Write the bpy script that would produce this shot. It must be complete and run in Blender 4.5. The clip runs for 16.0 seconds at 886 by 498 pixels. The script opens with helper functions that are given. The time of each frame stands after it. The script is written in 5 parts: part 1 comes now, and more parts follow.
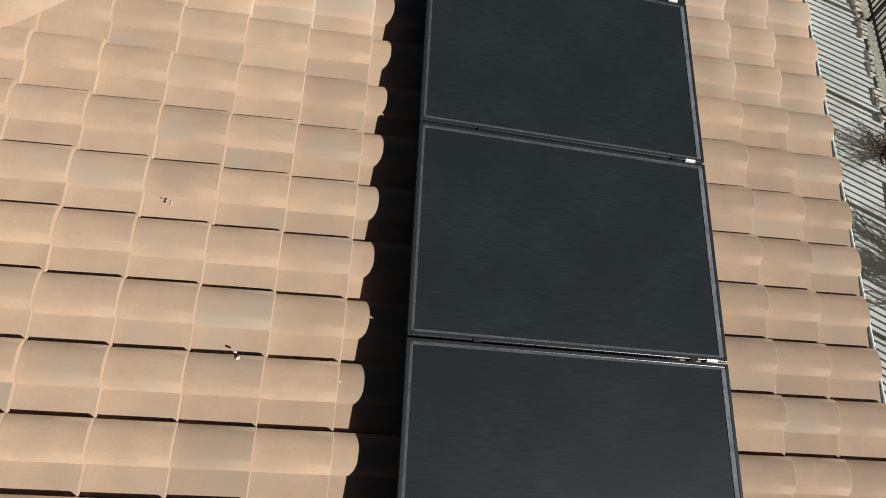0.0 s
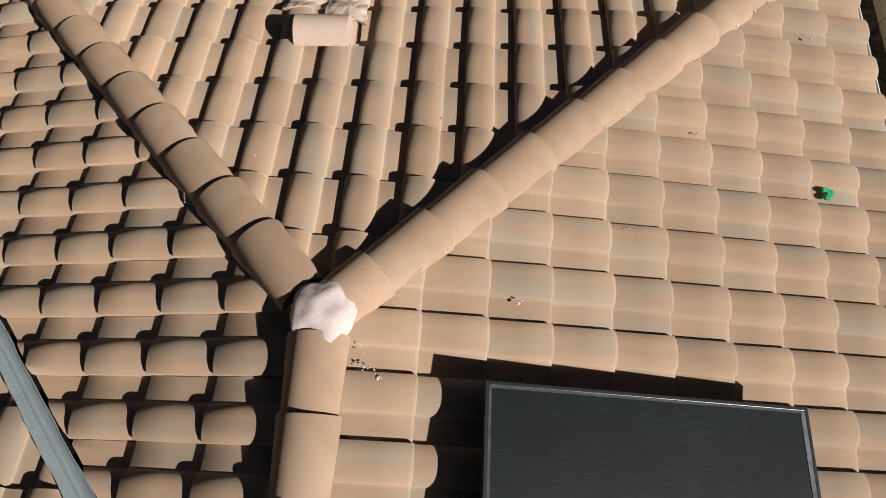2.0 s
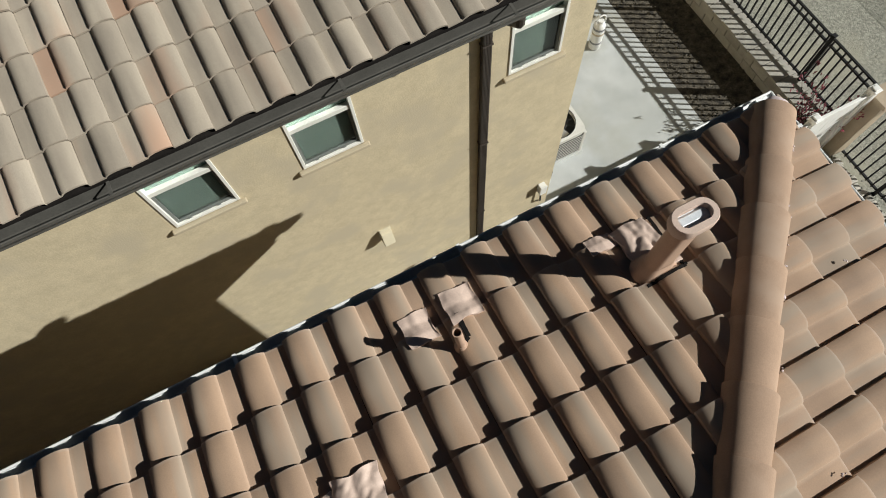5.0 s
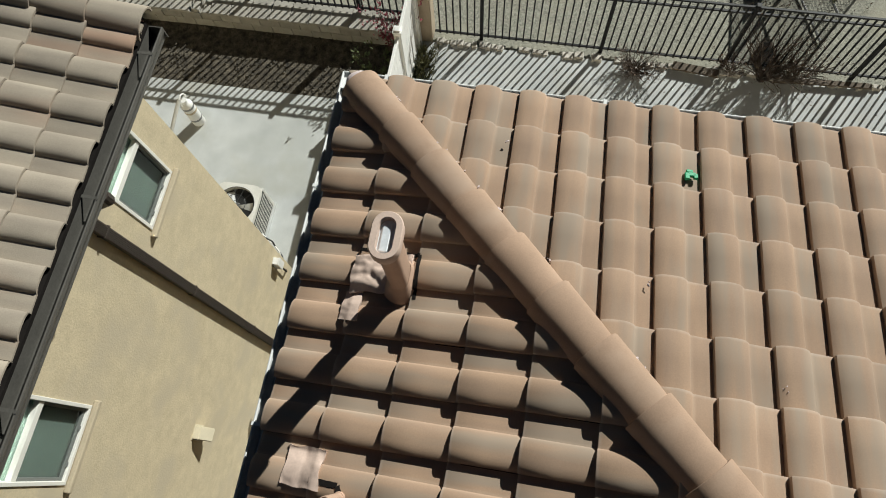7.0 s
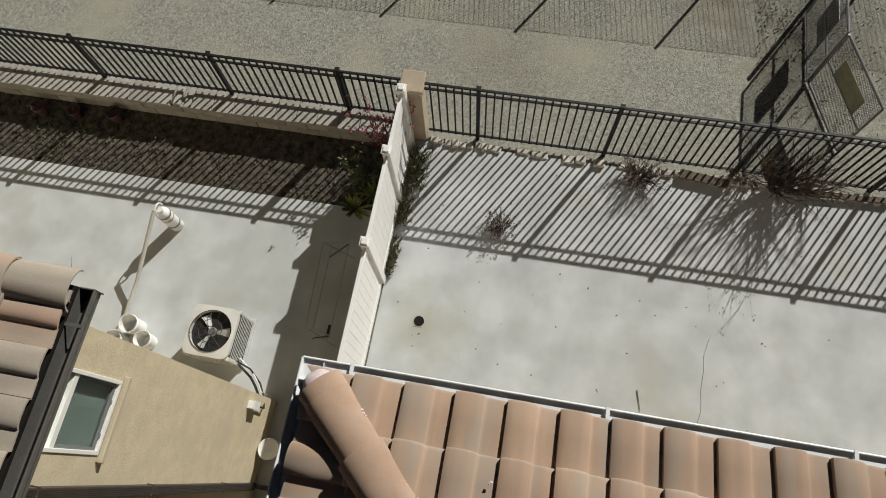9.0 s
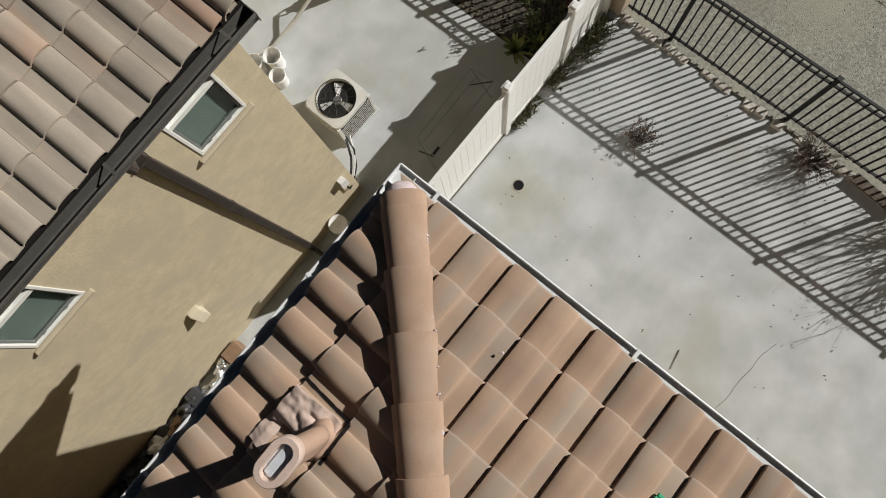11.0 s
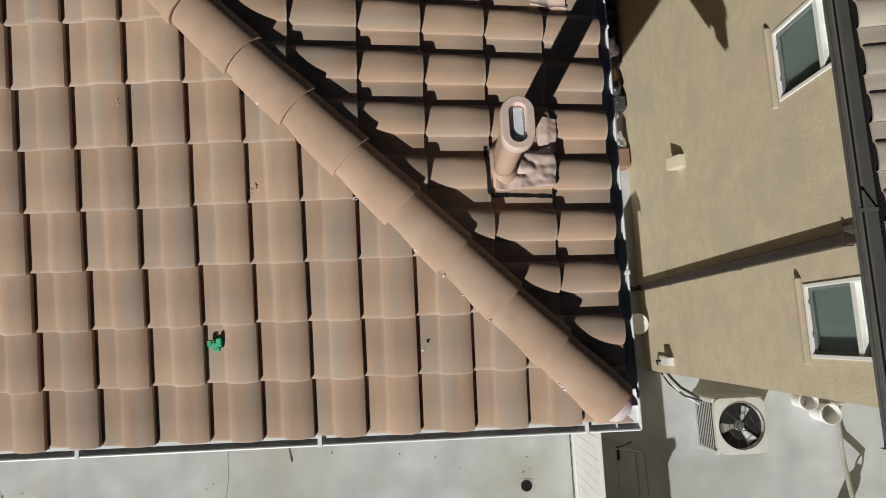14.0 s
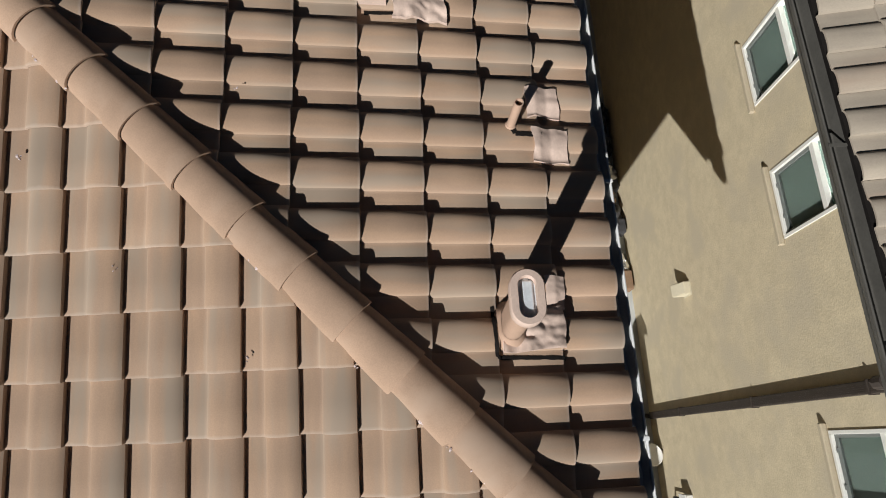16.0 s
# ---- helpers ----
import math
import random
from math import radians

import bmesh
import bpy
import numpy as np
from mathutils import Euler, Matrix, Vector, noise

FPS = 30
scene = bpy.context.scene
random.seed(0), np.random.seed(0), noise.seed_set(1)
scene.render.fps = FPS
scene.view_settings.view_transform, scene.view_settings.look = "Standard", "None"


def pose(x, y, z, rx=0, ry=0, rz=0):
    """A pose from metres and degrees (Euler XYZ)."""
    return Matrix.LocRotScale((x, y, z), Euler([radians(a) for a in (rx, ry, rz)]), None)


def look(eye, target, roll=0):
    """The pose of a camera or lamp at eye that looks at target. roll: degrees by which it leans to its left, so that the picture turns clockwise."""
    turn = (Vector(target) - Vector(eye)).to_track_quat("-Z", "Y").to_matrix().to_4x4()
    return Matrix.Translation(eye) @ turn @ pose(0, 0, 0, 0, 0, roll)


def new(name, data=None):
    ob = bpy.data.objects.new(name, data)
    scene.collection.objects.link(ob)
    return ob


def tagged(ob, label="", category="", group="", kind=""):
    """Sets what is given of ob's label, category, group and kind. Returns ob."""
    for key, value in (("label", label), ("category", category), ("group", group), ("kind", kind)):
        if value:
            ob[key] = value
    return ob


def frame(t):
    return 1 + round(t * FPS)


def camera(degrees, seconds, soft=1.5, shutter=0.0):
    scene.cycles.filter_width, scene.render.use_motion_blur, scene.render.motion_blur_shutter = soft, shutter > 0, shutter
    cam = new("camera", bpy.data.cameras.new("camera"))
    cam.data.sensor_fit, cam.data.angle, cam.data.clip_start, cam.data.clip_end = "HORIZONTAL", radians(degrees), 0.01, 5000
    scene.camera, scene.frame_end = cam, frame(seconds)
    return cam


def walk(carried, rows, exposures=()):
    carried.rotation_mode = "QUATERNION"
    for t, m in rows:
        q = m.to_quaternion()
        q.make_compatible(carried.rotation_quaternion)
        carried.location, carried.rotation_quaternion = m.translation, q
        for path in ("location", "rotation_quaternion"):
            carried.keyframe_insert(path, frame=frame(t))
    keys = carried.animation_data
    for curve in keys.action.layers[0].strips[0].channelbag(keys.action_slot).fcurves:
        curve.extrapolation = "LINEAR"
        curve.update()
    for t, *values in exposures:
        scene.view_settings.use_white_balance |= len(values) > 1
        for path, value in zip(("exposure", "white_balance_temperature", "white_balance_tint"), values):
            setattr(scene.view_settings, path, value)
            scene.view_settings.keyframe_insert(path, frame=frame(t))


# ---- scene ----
cam = camera(70.6, 16.0, soft=1.0)
PATH = [
    (0, (0.655, -5.794, 9.891), (0.603, -5.107, 8.013), -2.2),
    (0.5, (0.616, -4.502, 9.947), (0.534, -3.812, 8.071), -5.0),
    (1, (0.407, -2.800, 9.894), (0.387, -2.136, 8.007), 0.3),
    (1.5, (0.383, -1.516, 9.921), (0.309, -0.814, 8.049), -3.6),
    (2, (0.345, -1.115, 9.918), (0.254, -0.398, 8.053), -4.7),
    (2.5, (0.308, -0.989, 9.884), (0.218, -0.274, 8.018), -4.6),
    (3, (0.184, -0.234, 9.912), (0.11, 0.47, 8.042), -3.4),
    (3.2, (0.128, 0.169, 9.969), (0.042, 0.896, 8.108), -4.6),
    (3.5, (0.091, 1.012, 10.04), (-0.003, 1.733, 8.177), -5.2),
    (3.7, (0.053, 1.351, 10.032), (-0.04, 2.077, 8.17), -5.2),
    (5.8, (-0.029, 1.814, 10.05), (0.581, 2.134, 8.173), -7.3),
    (6, (-0.015, 1.779, 10.051), (0.633, 1.988, 8.171), -7.5),
    (6.5, (0.015, 1.733, 10.029), (0.663, 1.925, 8.146), -7.6),
    (7, (0.536, 1.811, 10.007), (1.192, 2.003, 8.128), -7.4),
    (7.5, (1.683, 2.007, 10.101), (2.341, 2.192, 8.221), -6.9),
    (8, (2.353, 2.052, 10.056), (3.019, 2.239, 8.18), -7.1),
    (8.5, (2.57, 2.025, 10.064), (3.237, 2.221, 8.189), -6.9),
    (9, (2.616, 2.001, 10.049), (3.281, 2.197, 8.173), -6.8),
    (9.5, (2.612, 1.972, 10.066), (3.068, 2.136, 8.125), -10.1),
    (9.7, (2.597, 1.964, 10.08), (2.952, 2.114, 8.118), -13.0),
    (11.8, (2.653, 2.029, 10.084), (2.654, 2.358, 8.111), -11.4),
    (12, (2.561, 2.046, 10.03), (2.522, 2.372, 8.057), -6.3),
    (12.5, (2.535, 2.035, 10.001), (2.365, 2.303, 8.027), -1.4),
    (13, (2.526, 2.004, 9.991), (2.267, 2.155, 8.014), 1.2),
    (13.5, (2.52, 1.977, 9.982), (2.247, 2.007, 8.001), 2.7),
    (14, (2.54, 1.974, 9.968), (2.266, 2.002, 7.987), 3.2),
    (14.5, (2.55, 1.963, 9.953), (2.182, 1.995, 7.987), 2.3),
    (15, (2.543, 1.948, 9.94), (1.979, 1.988, 8.021), 1.4),
    (15.5, (2.522, 1.948, 9.948), (1.946, 1.987, 8.033), 1.1),
    (16, (2.172, 1.963, 9.89), (1.581, 2.006, 7.98), 1.2),
]
EXPOSURES = [(0.0, 0.29, 6380, 6), (0.5, 0.28, 6420, 6), (1.0, 0.32, 6640, 9), (2.5, 0.18, 6740, 10), (3.5, 0.13, 6600, 10), (6.0, 0.20, 6360, 3), (8.0, 0.08, 6360, 3), (9.0, -0.05, 6480, 8), (12.0, -0.12, 6400, 10), (13.0, -0.06, 6320, 9), (14.0, -0.16, 6320, 9), (15.0, -0.06, 6320, 9), (16.0, -0.02, 6320, 9)]
walk(cam, [(t, look(eye, target, roll)) for t, eye, target, roll in PATH], EXPOSURES)

# ---- world, sun, exposure ----
SUN_WAY = Vector((-0.736, 0.431, -0.522)).normalized()
world = bpy.data.worlds.new("world")
scene.world = world
world.use_nodes = True
wn = world.node_tree.nodes
sky = wn.new("ShaderNodeTexSky")
sky.sky_type, sky.sun_disc = "NISHITA", False
sky.dust_density, sky.ozone_density = 0.2, 2.5
sky.sun_elevation, sky.sun_rotation = math.asin(-SUN_WAY.z), math.atan2(-SUN_WAY.x, -SUN_WAY.y)
world.node_tree.links.new(sky.outputs[0], wn["Background"].inputs[0])
wn["Background"].inputs[1].default_value = 0.008
sun_data = bpy.data.lights.new("sun", "SUN")
sun_data.energy, sun_data.angle, sun_data.color = 5.0, radians(0.45), (1.0, 0.972, 0.925)
sun = new("sun", sun_data)
sun.matrix_world = look((0, 0, 30), Vector((0, 0, 30)) + SUN_WAY)


# ---- materials ----
def mat(name, base, rough=0.8, vary=0.12, scale=6.0, fine=90.0, bump=0.15, metal=0.0, second=None, per="none", amount=0.0, spec=0.4, patch=None, patch_scale=1.2, patch_at=0.55, streak=None, edge=None, crease_glint=None):
    """A surface with two scales of colour noise, bump, and variation per piece ('object' or 'island')."""
    m = bpy.data.materials.new(name)
    m.use_nodes = True
    nt = m.node_tree
    N, L = nt.nodes, nt.links
    bsdf = N["Principled BSDF"]
    bsdf.inputs["Roughness"].default_value, bsdf.inputs["Metallic"].default_value = rough, metal
    bsdf.inputs["Specular IOR Level"].default_value = spec
    co = N.new("ShaderNodeTexCoord")
    src = co.outputs["Object"]
    if streak:
        mp = N.new("ShaderNodeMapping")
        mp.inputs["Scale"].default_value = streak
        L.new(src, mp.inputs[0])
        src_a = mp.outputs[0]
    else:
        src_a = src
    geo = N.new("ShaderNodeNewGeometry")
    info = N.new("ShaderNodeObjectInfo")
    rnd = info.outputs["Random"] if per == "object" else geo.outputs["Random Per Island"]
    if per != "none":
        add = N.new("ShaderNodeVectorMath")
        mul = N.new("ShaderNodeVectorMath")
        mul.operation = "MULTIPLY"
        mul.inputs[1].default_value = (37.0, 91.0, 53.0)
        L.new(rnd, mul.inputs[0])
        L.new(src_a, add.inputs[0])
        L.new(mul.outputs[0], add.inputs[1])
        src_a = add.outputs[0]
    n1 = N.new("ShaderNodeTexNoise")
    n1.inputs["Scale"].default_value, n1.inputs["Detail"].default_value = scale, 5.0
    L.new(src_a, n1.inputs["Vector"])
    n2 = N.new("ShaderNodeTexNoise")
    n2.inputs["Scale"].default_value, n2.inputs["Detail"].default_value = fine, 3.0
    L.new(src, n2.inputs["Vector"])
    ramp = N.new("ShaderNodeValToRGB")
    b = Vector(base)
    s = Vector(second) if second else b * (1 + vary)
    d = b * (1 - vary)
    ramp.color_ramp.elements[0].position, ramp.color_ramp.elements[1].position = 0.3, 0.7
    ramp.color_ramp.elements[0].color, ramp.color_ramp.elements[1].color = (*d, 1), (*s, 1)
    L.new(n1.outputs["Fac"], ramp.inputs[0])
    col = ramp.outputs[0]
    mix2 = N.new("ShaderNodeMix")
    mix2.data_type, mix2.blend_type = "RGBA", "MULTIPLY"
    mix2.inputs["Factor"].default_value = 1.0
    r2 = N.new("ShaderNodeMapRange")
    r2.inputs[1].default_value, r2.inputs[2].default_value = 0.25, 0.75
    r2.inputs[3].default_value, r2.inputs[4].default_value = 1 - vary, 1 + vary
    L.new(n2.outputs["Fac"], r2.inputs[0])
    L.new(col, mix2.inputs["A"])
    L.new(r2.outputs[0], mix2.inputs["B"])
    col = mix2.outputs["Result"]
    if patch:
        n3 = N.new("ShaderNodeTexNoise")
        n3.inputs["Scale"].default_value, n3.inputs["Detail"].default_value = patch_scale, 6.0
        L.new(src_a, n3.inputs["Vector"])
        r3 = N.new("ShaderNodeMapRange")
        r3.inputs[1].default_value, r3.inputs[2].default_value = patch_at, patch_at + 0.16
        L.new(n3.outputs["Fac"], r3.inputs[0])
        mix3 = N.new("ShaderNodeMix")
        mix3.data_type = "RGBA"
        L.new(r3.outputs[0], mix3.inputs["Factor"])
        L.new(col, mix3.inputs["A"])
        mix3.inputs["B"].default_value = (*patch, 1)
        col = mix3.outputs["Result"]
    if edge:
        sep = N.new("ShaderNodeSeparateXYZ")
        L.new(src, sep.inputs[0])
        wob = N.new("ShaderNodeMath")
        wob.operation = "MULTIPLY_ADD"
        wob.inputs[1].default_value = -0.03
        L.new(n1.outputs["Fac"], wob.inputs[0])
        L.new(sep.outputs["Y"], wob.inputs[2])
        r5 = N.new("ShaderNodeMapRange")
        r5.inputs[1].default_value, r5.inputs[2].default_value = -0.012, 0.004
        r5.inputs[3].default_value, r5.inputs[4].default_value = 0.36, 0.0
        L.new(wob.outputs[0], r5.inputs[0])
        mix5 = N.new("ShaderNodeMix")
        mix5.data_type = "RGBA"
        L.new(r5.outputs[0], mix5.inputs["Factor"])
        L.new(col, mix5.inputs["A"])
        mix5.inputs["B"].default_value = (*edge, 1)
        col = mix5.outputs["Result"]
    # Paints a pale highlight into the colour where the barrel's flank meets the pan.
    if crease_glint:
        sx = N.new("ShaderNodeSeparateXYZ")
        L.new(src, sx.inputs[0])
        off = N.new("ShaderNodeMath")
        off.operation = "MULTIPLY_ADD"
        off.inputs[1].default_value, off.inputs[2].default_value = 0.02, -0.01 - crease_glint[0]
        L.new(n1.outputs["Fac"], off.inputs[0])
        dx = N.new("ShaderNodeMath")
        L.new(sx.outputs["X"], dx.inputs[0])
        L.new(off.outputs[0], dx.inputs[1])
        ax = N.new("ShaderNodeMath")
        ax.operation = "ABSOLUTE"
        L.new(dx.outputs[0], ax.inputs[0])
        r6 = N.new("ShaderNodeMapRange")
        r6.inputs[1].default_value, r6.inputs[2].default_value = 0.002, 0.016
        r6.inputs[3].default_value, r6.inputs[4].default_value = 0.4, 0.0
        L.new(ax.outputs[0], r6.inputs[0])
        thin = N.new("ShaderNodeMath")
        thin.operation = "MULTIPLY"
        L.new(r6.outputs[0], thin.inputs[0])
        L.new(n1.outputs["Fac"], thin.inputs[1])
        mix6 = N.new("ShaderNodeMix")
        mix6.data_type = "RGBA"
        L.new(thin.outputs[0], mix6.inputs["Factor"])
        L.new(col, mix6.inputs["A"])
        mix6.inputs["B"].default_value = (*crease_glint[1], 1)
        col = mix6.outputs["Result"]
    if per != "none" and amount:
        r4 = N.new("ShaderNodeMapRange")
        r4.inputs[3].default_value, r4.inputs[4].default_value = 1 - amount, 1 + amount
        L.new(rnd, r4.inputs[0])
        mix4 = N.new("ShaderNodeMix")
        mix4.data_type, mix4.blend_type = "RGBA", "MULTIPLY"
        mix4.inputs["Factor"].default_value = 1.0
        L.new(col, mix4.inputs["A"])
        L.new(r4.outputs[0], mix4.inputs["B"])
        col = mix4.outputs["Result"]
    L.new(col, bsdf.inputs["Base Color"])
    if bump:
        bp = N.new("ShaderNodeBump")
        bp.inputs["Strength"].default_value, bp.inputs["Distance"].default_value = bump, 0.01
        L.new(n2.outputs["Fac"], bp.inputs["Height"])
        L.new(bp.outputs[0], bsdf.inputs["Normal"])
    return m


TILE = (0.410, 0.285, 0.203)
m_tile = mat("clay_tile", TILE, 0.85, 0.06, 5.0, 140, 0.06, second=(0.465, 0.318, 0.215), per="object", amount=0.09, patch=(0.380, 0.297, 0.226), patch_scale=2.6, patch_at=0.47, streak=(2.4, 0.35, 1.0), edge=(0.60, 0.50, 0.42), crease_glint=(0.122, (0.62, 0.49, 0.38)))
m_tile_rest = mat("clay_tile_joined", TILE, 0.85, 0.06, 5.0, 140, 0.06, second=(0.465, 0.318, 0.215), per="island", amount=0.09, patch=(0.385, 0.295, 0.222), patch_scale=2.2, patch_at=0.52)
m_tile_grey = mat("weathered_tile", (0.34, 0.29, 0.235), 0.88, 0.10, 5.0, 140, 0.15, second=(0.40, 0.345, 0.275), per="object", amount=0.16, patch=(0.42, 0.28, 0.20), patch_scale=0.9, patch_at=0.56, streak=(2.0, 0.3, 1.0))
m_cap = mat("clay_cap", (0.425, 0.29, 0.203), 0.85, 0.08, 6.0, 130, 0.07, per="object", amount=0.07, patch=(0.45, 0.325, 0.24), patch_scale=3.0, patch_at=0.52)
for m in (m_tile, m_tile_rest, m_tile_grey, m_cap):
    m.node_tree.nodes["Principled BSDF"].inputs["Diffuse Roughness"].default_value = 0.4
m_under = mat("roof_underlay", (0.016, 0.014, 0.013), 1.0, 0.2, spec=0.05)
m_mortar = mat("pink_mortar", (0.62, 0.52, 0.51), 0.9, 0.09, 12, 90, 0.12)
m_patchcloth = mat("painted_flashing", (0.60, 0.46, 0.385), 0.6, 0.06, 10, 80, 0.05)
m_pipe = mat("painted_pipe", (0.50, 0.34, 0.25), 0.6, 0.06, 8, 120, 0.08)
m_white = mat("white_metal", (0.78, 0.79, 0.78), 0.45, 0.05, 5, 70, 0.05)
m_gutter_grey = mat("dark_gutter", (0.10, 0.095, 0.085), 0.5, 0.12, 6, 60, 0.08)
m_brown = mat("brown_downspout", (0.055, 0.043, 0.036), 0.5, 0.1, 6, 60, 0.05)
m_stucco = mat("tan_stucco", (0.56, 0.475, 0.325), 0.95, 0.08, 7.0, 60, 0.22, second=(0.60, 0.51, 0.35), patch=(0.50, 0.43, 0.31), patch_scale=1.6, patch_at=0.5)
m_stucco_own = mat("beige_stucco", (0.5, 0.42, 0.32), 0.95, 0.06, 1.5, 130, 0.25)
m_trim = mat("window_trim", (0.46, 0.39, 0.28), 0.9, 0.06, 4, 90, 0.3)
m_vinyl = mat("white_vinyl", (0.80, 0.79, 0.76), 0.4, 0.03, 3, 40, 0.03)
m_concrete = mat("concrete_slab", (0.42, 0.435, 0.43), 0.9, 0.06, 1.6, 60, 0.12, second=(0.54, 0.555, 0.55), patch=(0.40, 0.395, 0.35), patch_scale=0.7, patch_at=0.56)


def stain(m, centre, radius, colour, strength):
    """An uneven damp stain round a place on a flat slab."""
    N, L = m.node_tree.nodes, m.node_tree.links
    base = N["Principled BSDF"].inputs["Base Color"]
    src = base.links[0].from_socket
    co = N.new("ShaderNodeTexCoord")
    dist = N.new("ShaderNodeVectorMath")
    dist.operation = "DISTANCE"
    dist.inputs[1].default_value = centre
    L.new(co.outputs["Object"], dist.inputs[0])
    nz = N.new("ShaderNodeTexNoise")
    nz.inputs["Scale"].default_value, nz.inputs["Detail"].default_value = 2.2, 6.0
    L.new(co.outputs["Object"], nz.inputs["Vector"])
    wob = N.new("ShaderNodeMath")
    wob.operation = "MULTIPLY_ADD"
    wob.inputs[1].default_value = radius * 1.6
    L.new(nz.outputs["Fac"], wob.inputs[0])
    L.new(dist.outputs["Value"], wob.inputs[2])
    rg = N.new("ShaderNodeMapRange")
    rg.inputs[1].default_value, rg.inputs[2].default_value = radius * 0.5, radius * 1.9
    rg.inputs[3].default_value, rg.inputs[4].default_value = strength, 0.0
    L.new(wob.outputs[0], rg.inputs[0])
    mx = N.new("ShaderNodeMix")
    mx.data_type = "RGBA"
    L.new(rg.outputs[0], mx.inputs["Factor"])
    L.new(src, mx.inputs["A"])
    mx.inputs["B"].default_value = (*colour, 1)
    L.new(mx.outputs["Result"], base)


stain(m_concrete, (4.75, 3.1, 0), 0.9, (0.33, 0.32, 0.23), 0.75)
stain(m_concrete, (4.3, -0.6, 0), 1.3, (0.36, 0.36, 0.31), 0.5)
stain(m_concrete, (5.6, 5.9, 0), 1.2, (0.40, 0.41, 0.38), 0.5)
m_dirt = mat("gravel_dirt", (0.285, 0.28, 0.235), 0.95, 0.36, 24, 60, 1.0, second=(0.41, 0.40, 0.33), patch=(0.365, 0.345, 0.27), patch_scale=0.5, patch_at=0.5)
stain(m_dirt, (11.6, -3.3, 0), 1.9, (0.12, 0.105, 0.075), 0.85)
stain(m_dirt, (14.2, -2.2, 0), 1.5, (0.13, 0.115, 0.08), 0.8)
stain(m_dirt, (12.3, -1.3, 0), 1.0, (0.15, 0.12, 0.08), 0.75)
stain(m_dirt, (10.2, 2.6, 0), 1.4, (0.24, 0.22, 0.17), 0.7)
m_soil = mat("garden_soil", (0.035, 0.030, 0.024), 0.95, 0.45, 8, 36, 1.0, second=(0.13, 0.112, 0.085))
m_block = mat("concrete_block", (0.36, 0.34, 0.30), 0.95, 0.12, 6, 70, 0.5, per="object", amount=0.12)
m_iron = mat("black_iron", (0.014, 0.014, 0.015), 0.6, 0.1, 6, 60, 0.05, spec=0.25)
m_panel = mat("solar_cells", (0.012, 0.014, 0.019), 0.22, 0.1, 4, 60, 0.004, spec=0.5)
m_frame = mat("black_aluminium", (0.05, 0.052, 0.058), 0.35, 0.05, 4, 60, 0.02, metal=0.6)
m_valley = mat("galvanised_valley", (0.36, 0.42, 0.45), 0.5, 0.08, 5, 50, 0.05, metal=0.15)
m_ac = mat("ac_paint", (0.58, 0.57, 0.53), 0.5, 0.05, 6, 60, 0.05)
m_black = mat("black_plastic", (0.02, 0.02, 0.02), 0.5, 0.1)
m_fan = mat("grey_fan_metal", (0.25, 0.25, 0.25), 0.4, 0.1, 5, 50, 0.05, metal=0.5)
m_steel = mat("steel_wire", (0.45, 0.46, 0.47), 0.35, 0.1, 8, 60, 0.05, metal=0.8)
m_plastic = mat("white_plastic", (0.76, 0.75, 0.72), 0.4, 0.05, 5, 60, 0.03)
m_green = mat("green_plastic", (0.02, 0.36, 0.16), 0.5, 0.1, 20, 100, 0.1)


def glass(name, tint, rough=0.03):
    m = bpy.data.materials.new(name)
    m.use_nodes = True
    b = m.node_tree.nodes["Principled BSDF"]
    b.inputs["Base Color"].default_value = (*tint, 1)
    b.inputs["Roughness"].default_value = rough
    b.inputs["Specular IOR Level"].default_value = 0.8
    return m


m_pane = glass("window_glass", (0.045, 0.065, 0.06))
m_skyglass = glass("skylight_glass", (0.30, 0.36, 0.42), 0.08)


# ---- mesh helpers ----
def thing(name, label, category, at=(0, 0, 0), group="", kind=""):
    ob = new(name)
    ob.location = at
    ob.empty_display_size = 0.1
    return tagged(ob, label, category, group, kind)


def thicken(bm, depth):
    """Gives a sheet a second face behind it and closes the edges."""
    bm.normal_update()
    rim = [e.verts[:] for e in bm.edges if e.is_boundary]
    first = bm.verts[:]
    twin = {v: bm.verts.new(v.co - v.normal * depth) for v in first}
    for f in bm.faces[:]:
        bm.faces.new([twin[v] for v in reversed(f.verts)])
    for p, q in rim:
        bm.faces.new((p, q, twin[q], twin[p]))


def link_mesh(name, bm, material, parent=None, label="", smooth=False):
    me = bpy.data.meshes.new(name)
    bmesh.ops.recalc_face_normals(bm, faces=bm.faces)
    bm.to_mesh(me)
    bm.free()
    for one in material if isinstance(material, (list, tuple)) else [material]:
        me.materials.append(one)
    if smooth:
        me.polygons.foreach_set("use_smooth", [True] * len(me.polygons))
        me.set_sharp_from_angle(angle=radians(40))
    ob = new(name, me)
    if parent:
        ob.parent = parent
        ob.matrix_parent_inverse = Matrix.Translation(-parent.location) if parent.type == "EMPTY" else Matrix.Identity(4)
    if label:
        ob["label"] = label
    return ob


def part(name, bm, material, parent, label="", smooth=False):
    return link_mesh(name, bm, material, parent, label, smooth)


def structure(name, bm, material, label, category, smooth=False):
    return tagged(link_mesh(name, bm, material, None, "", smooth), label, category, kind="structure")


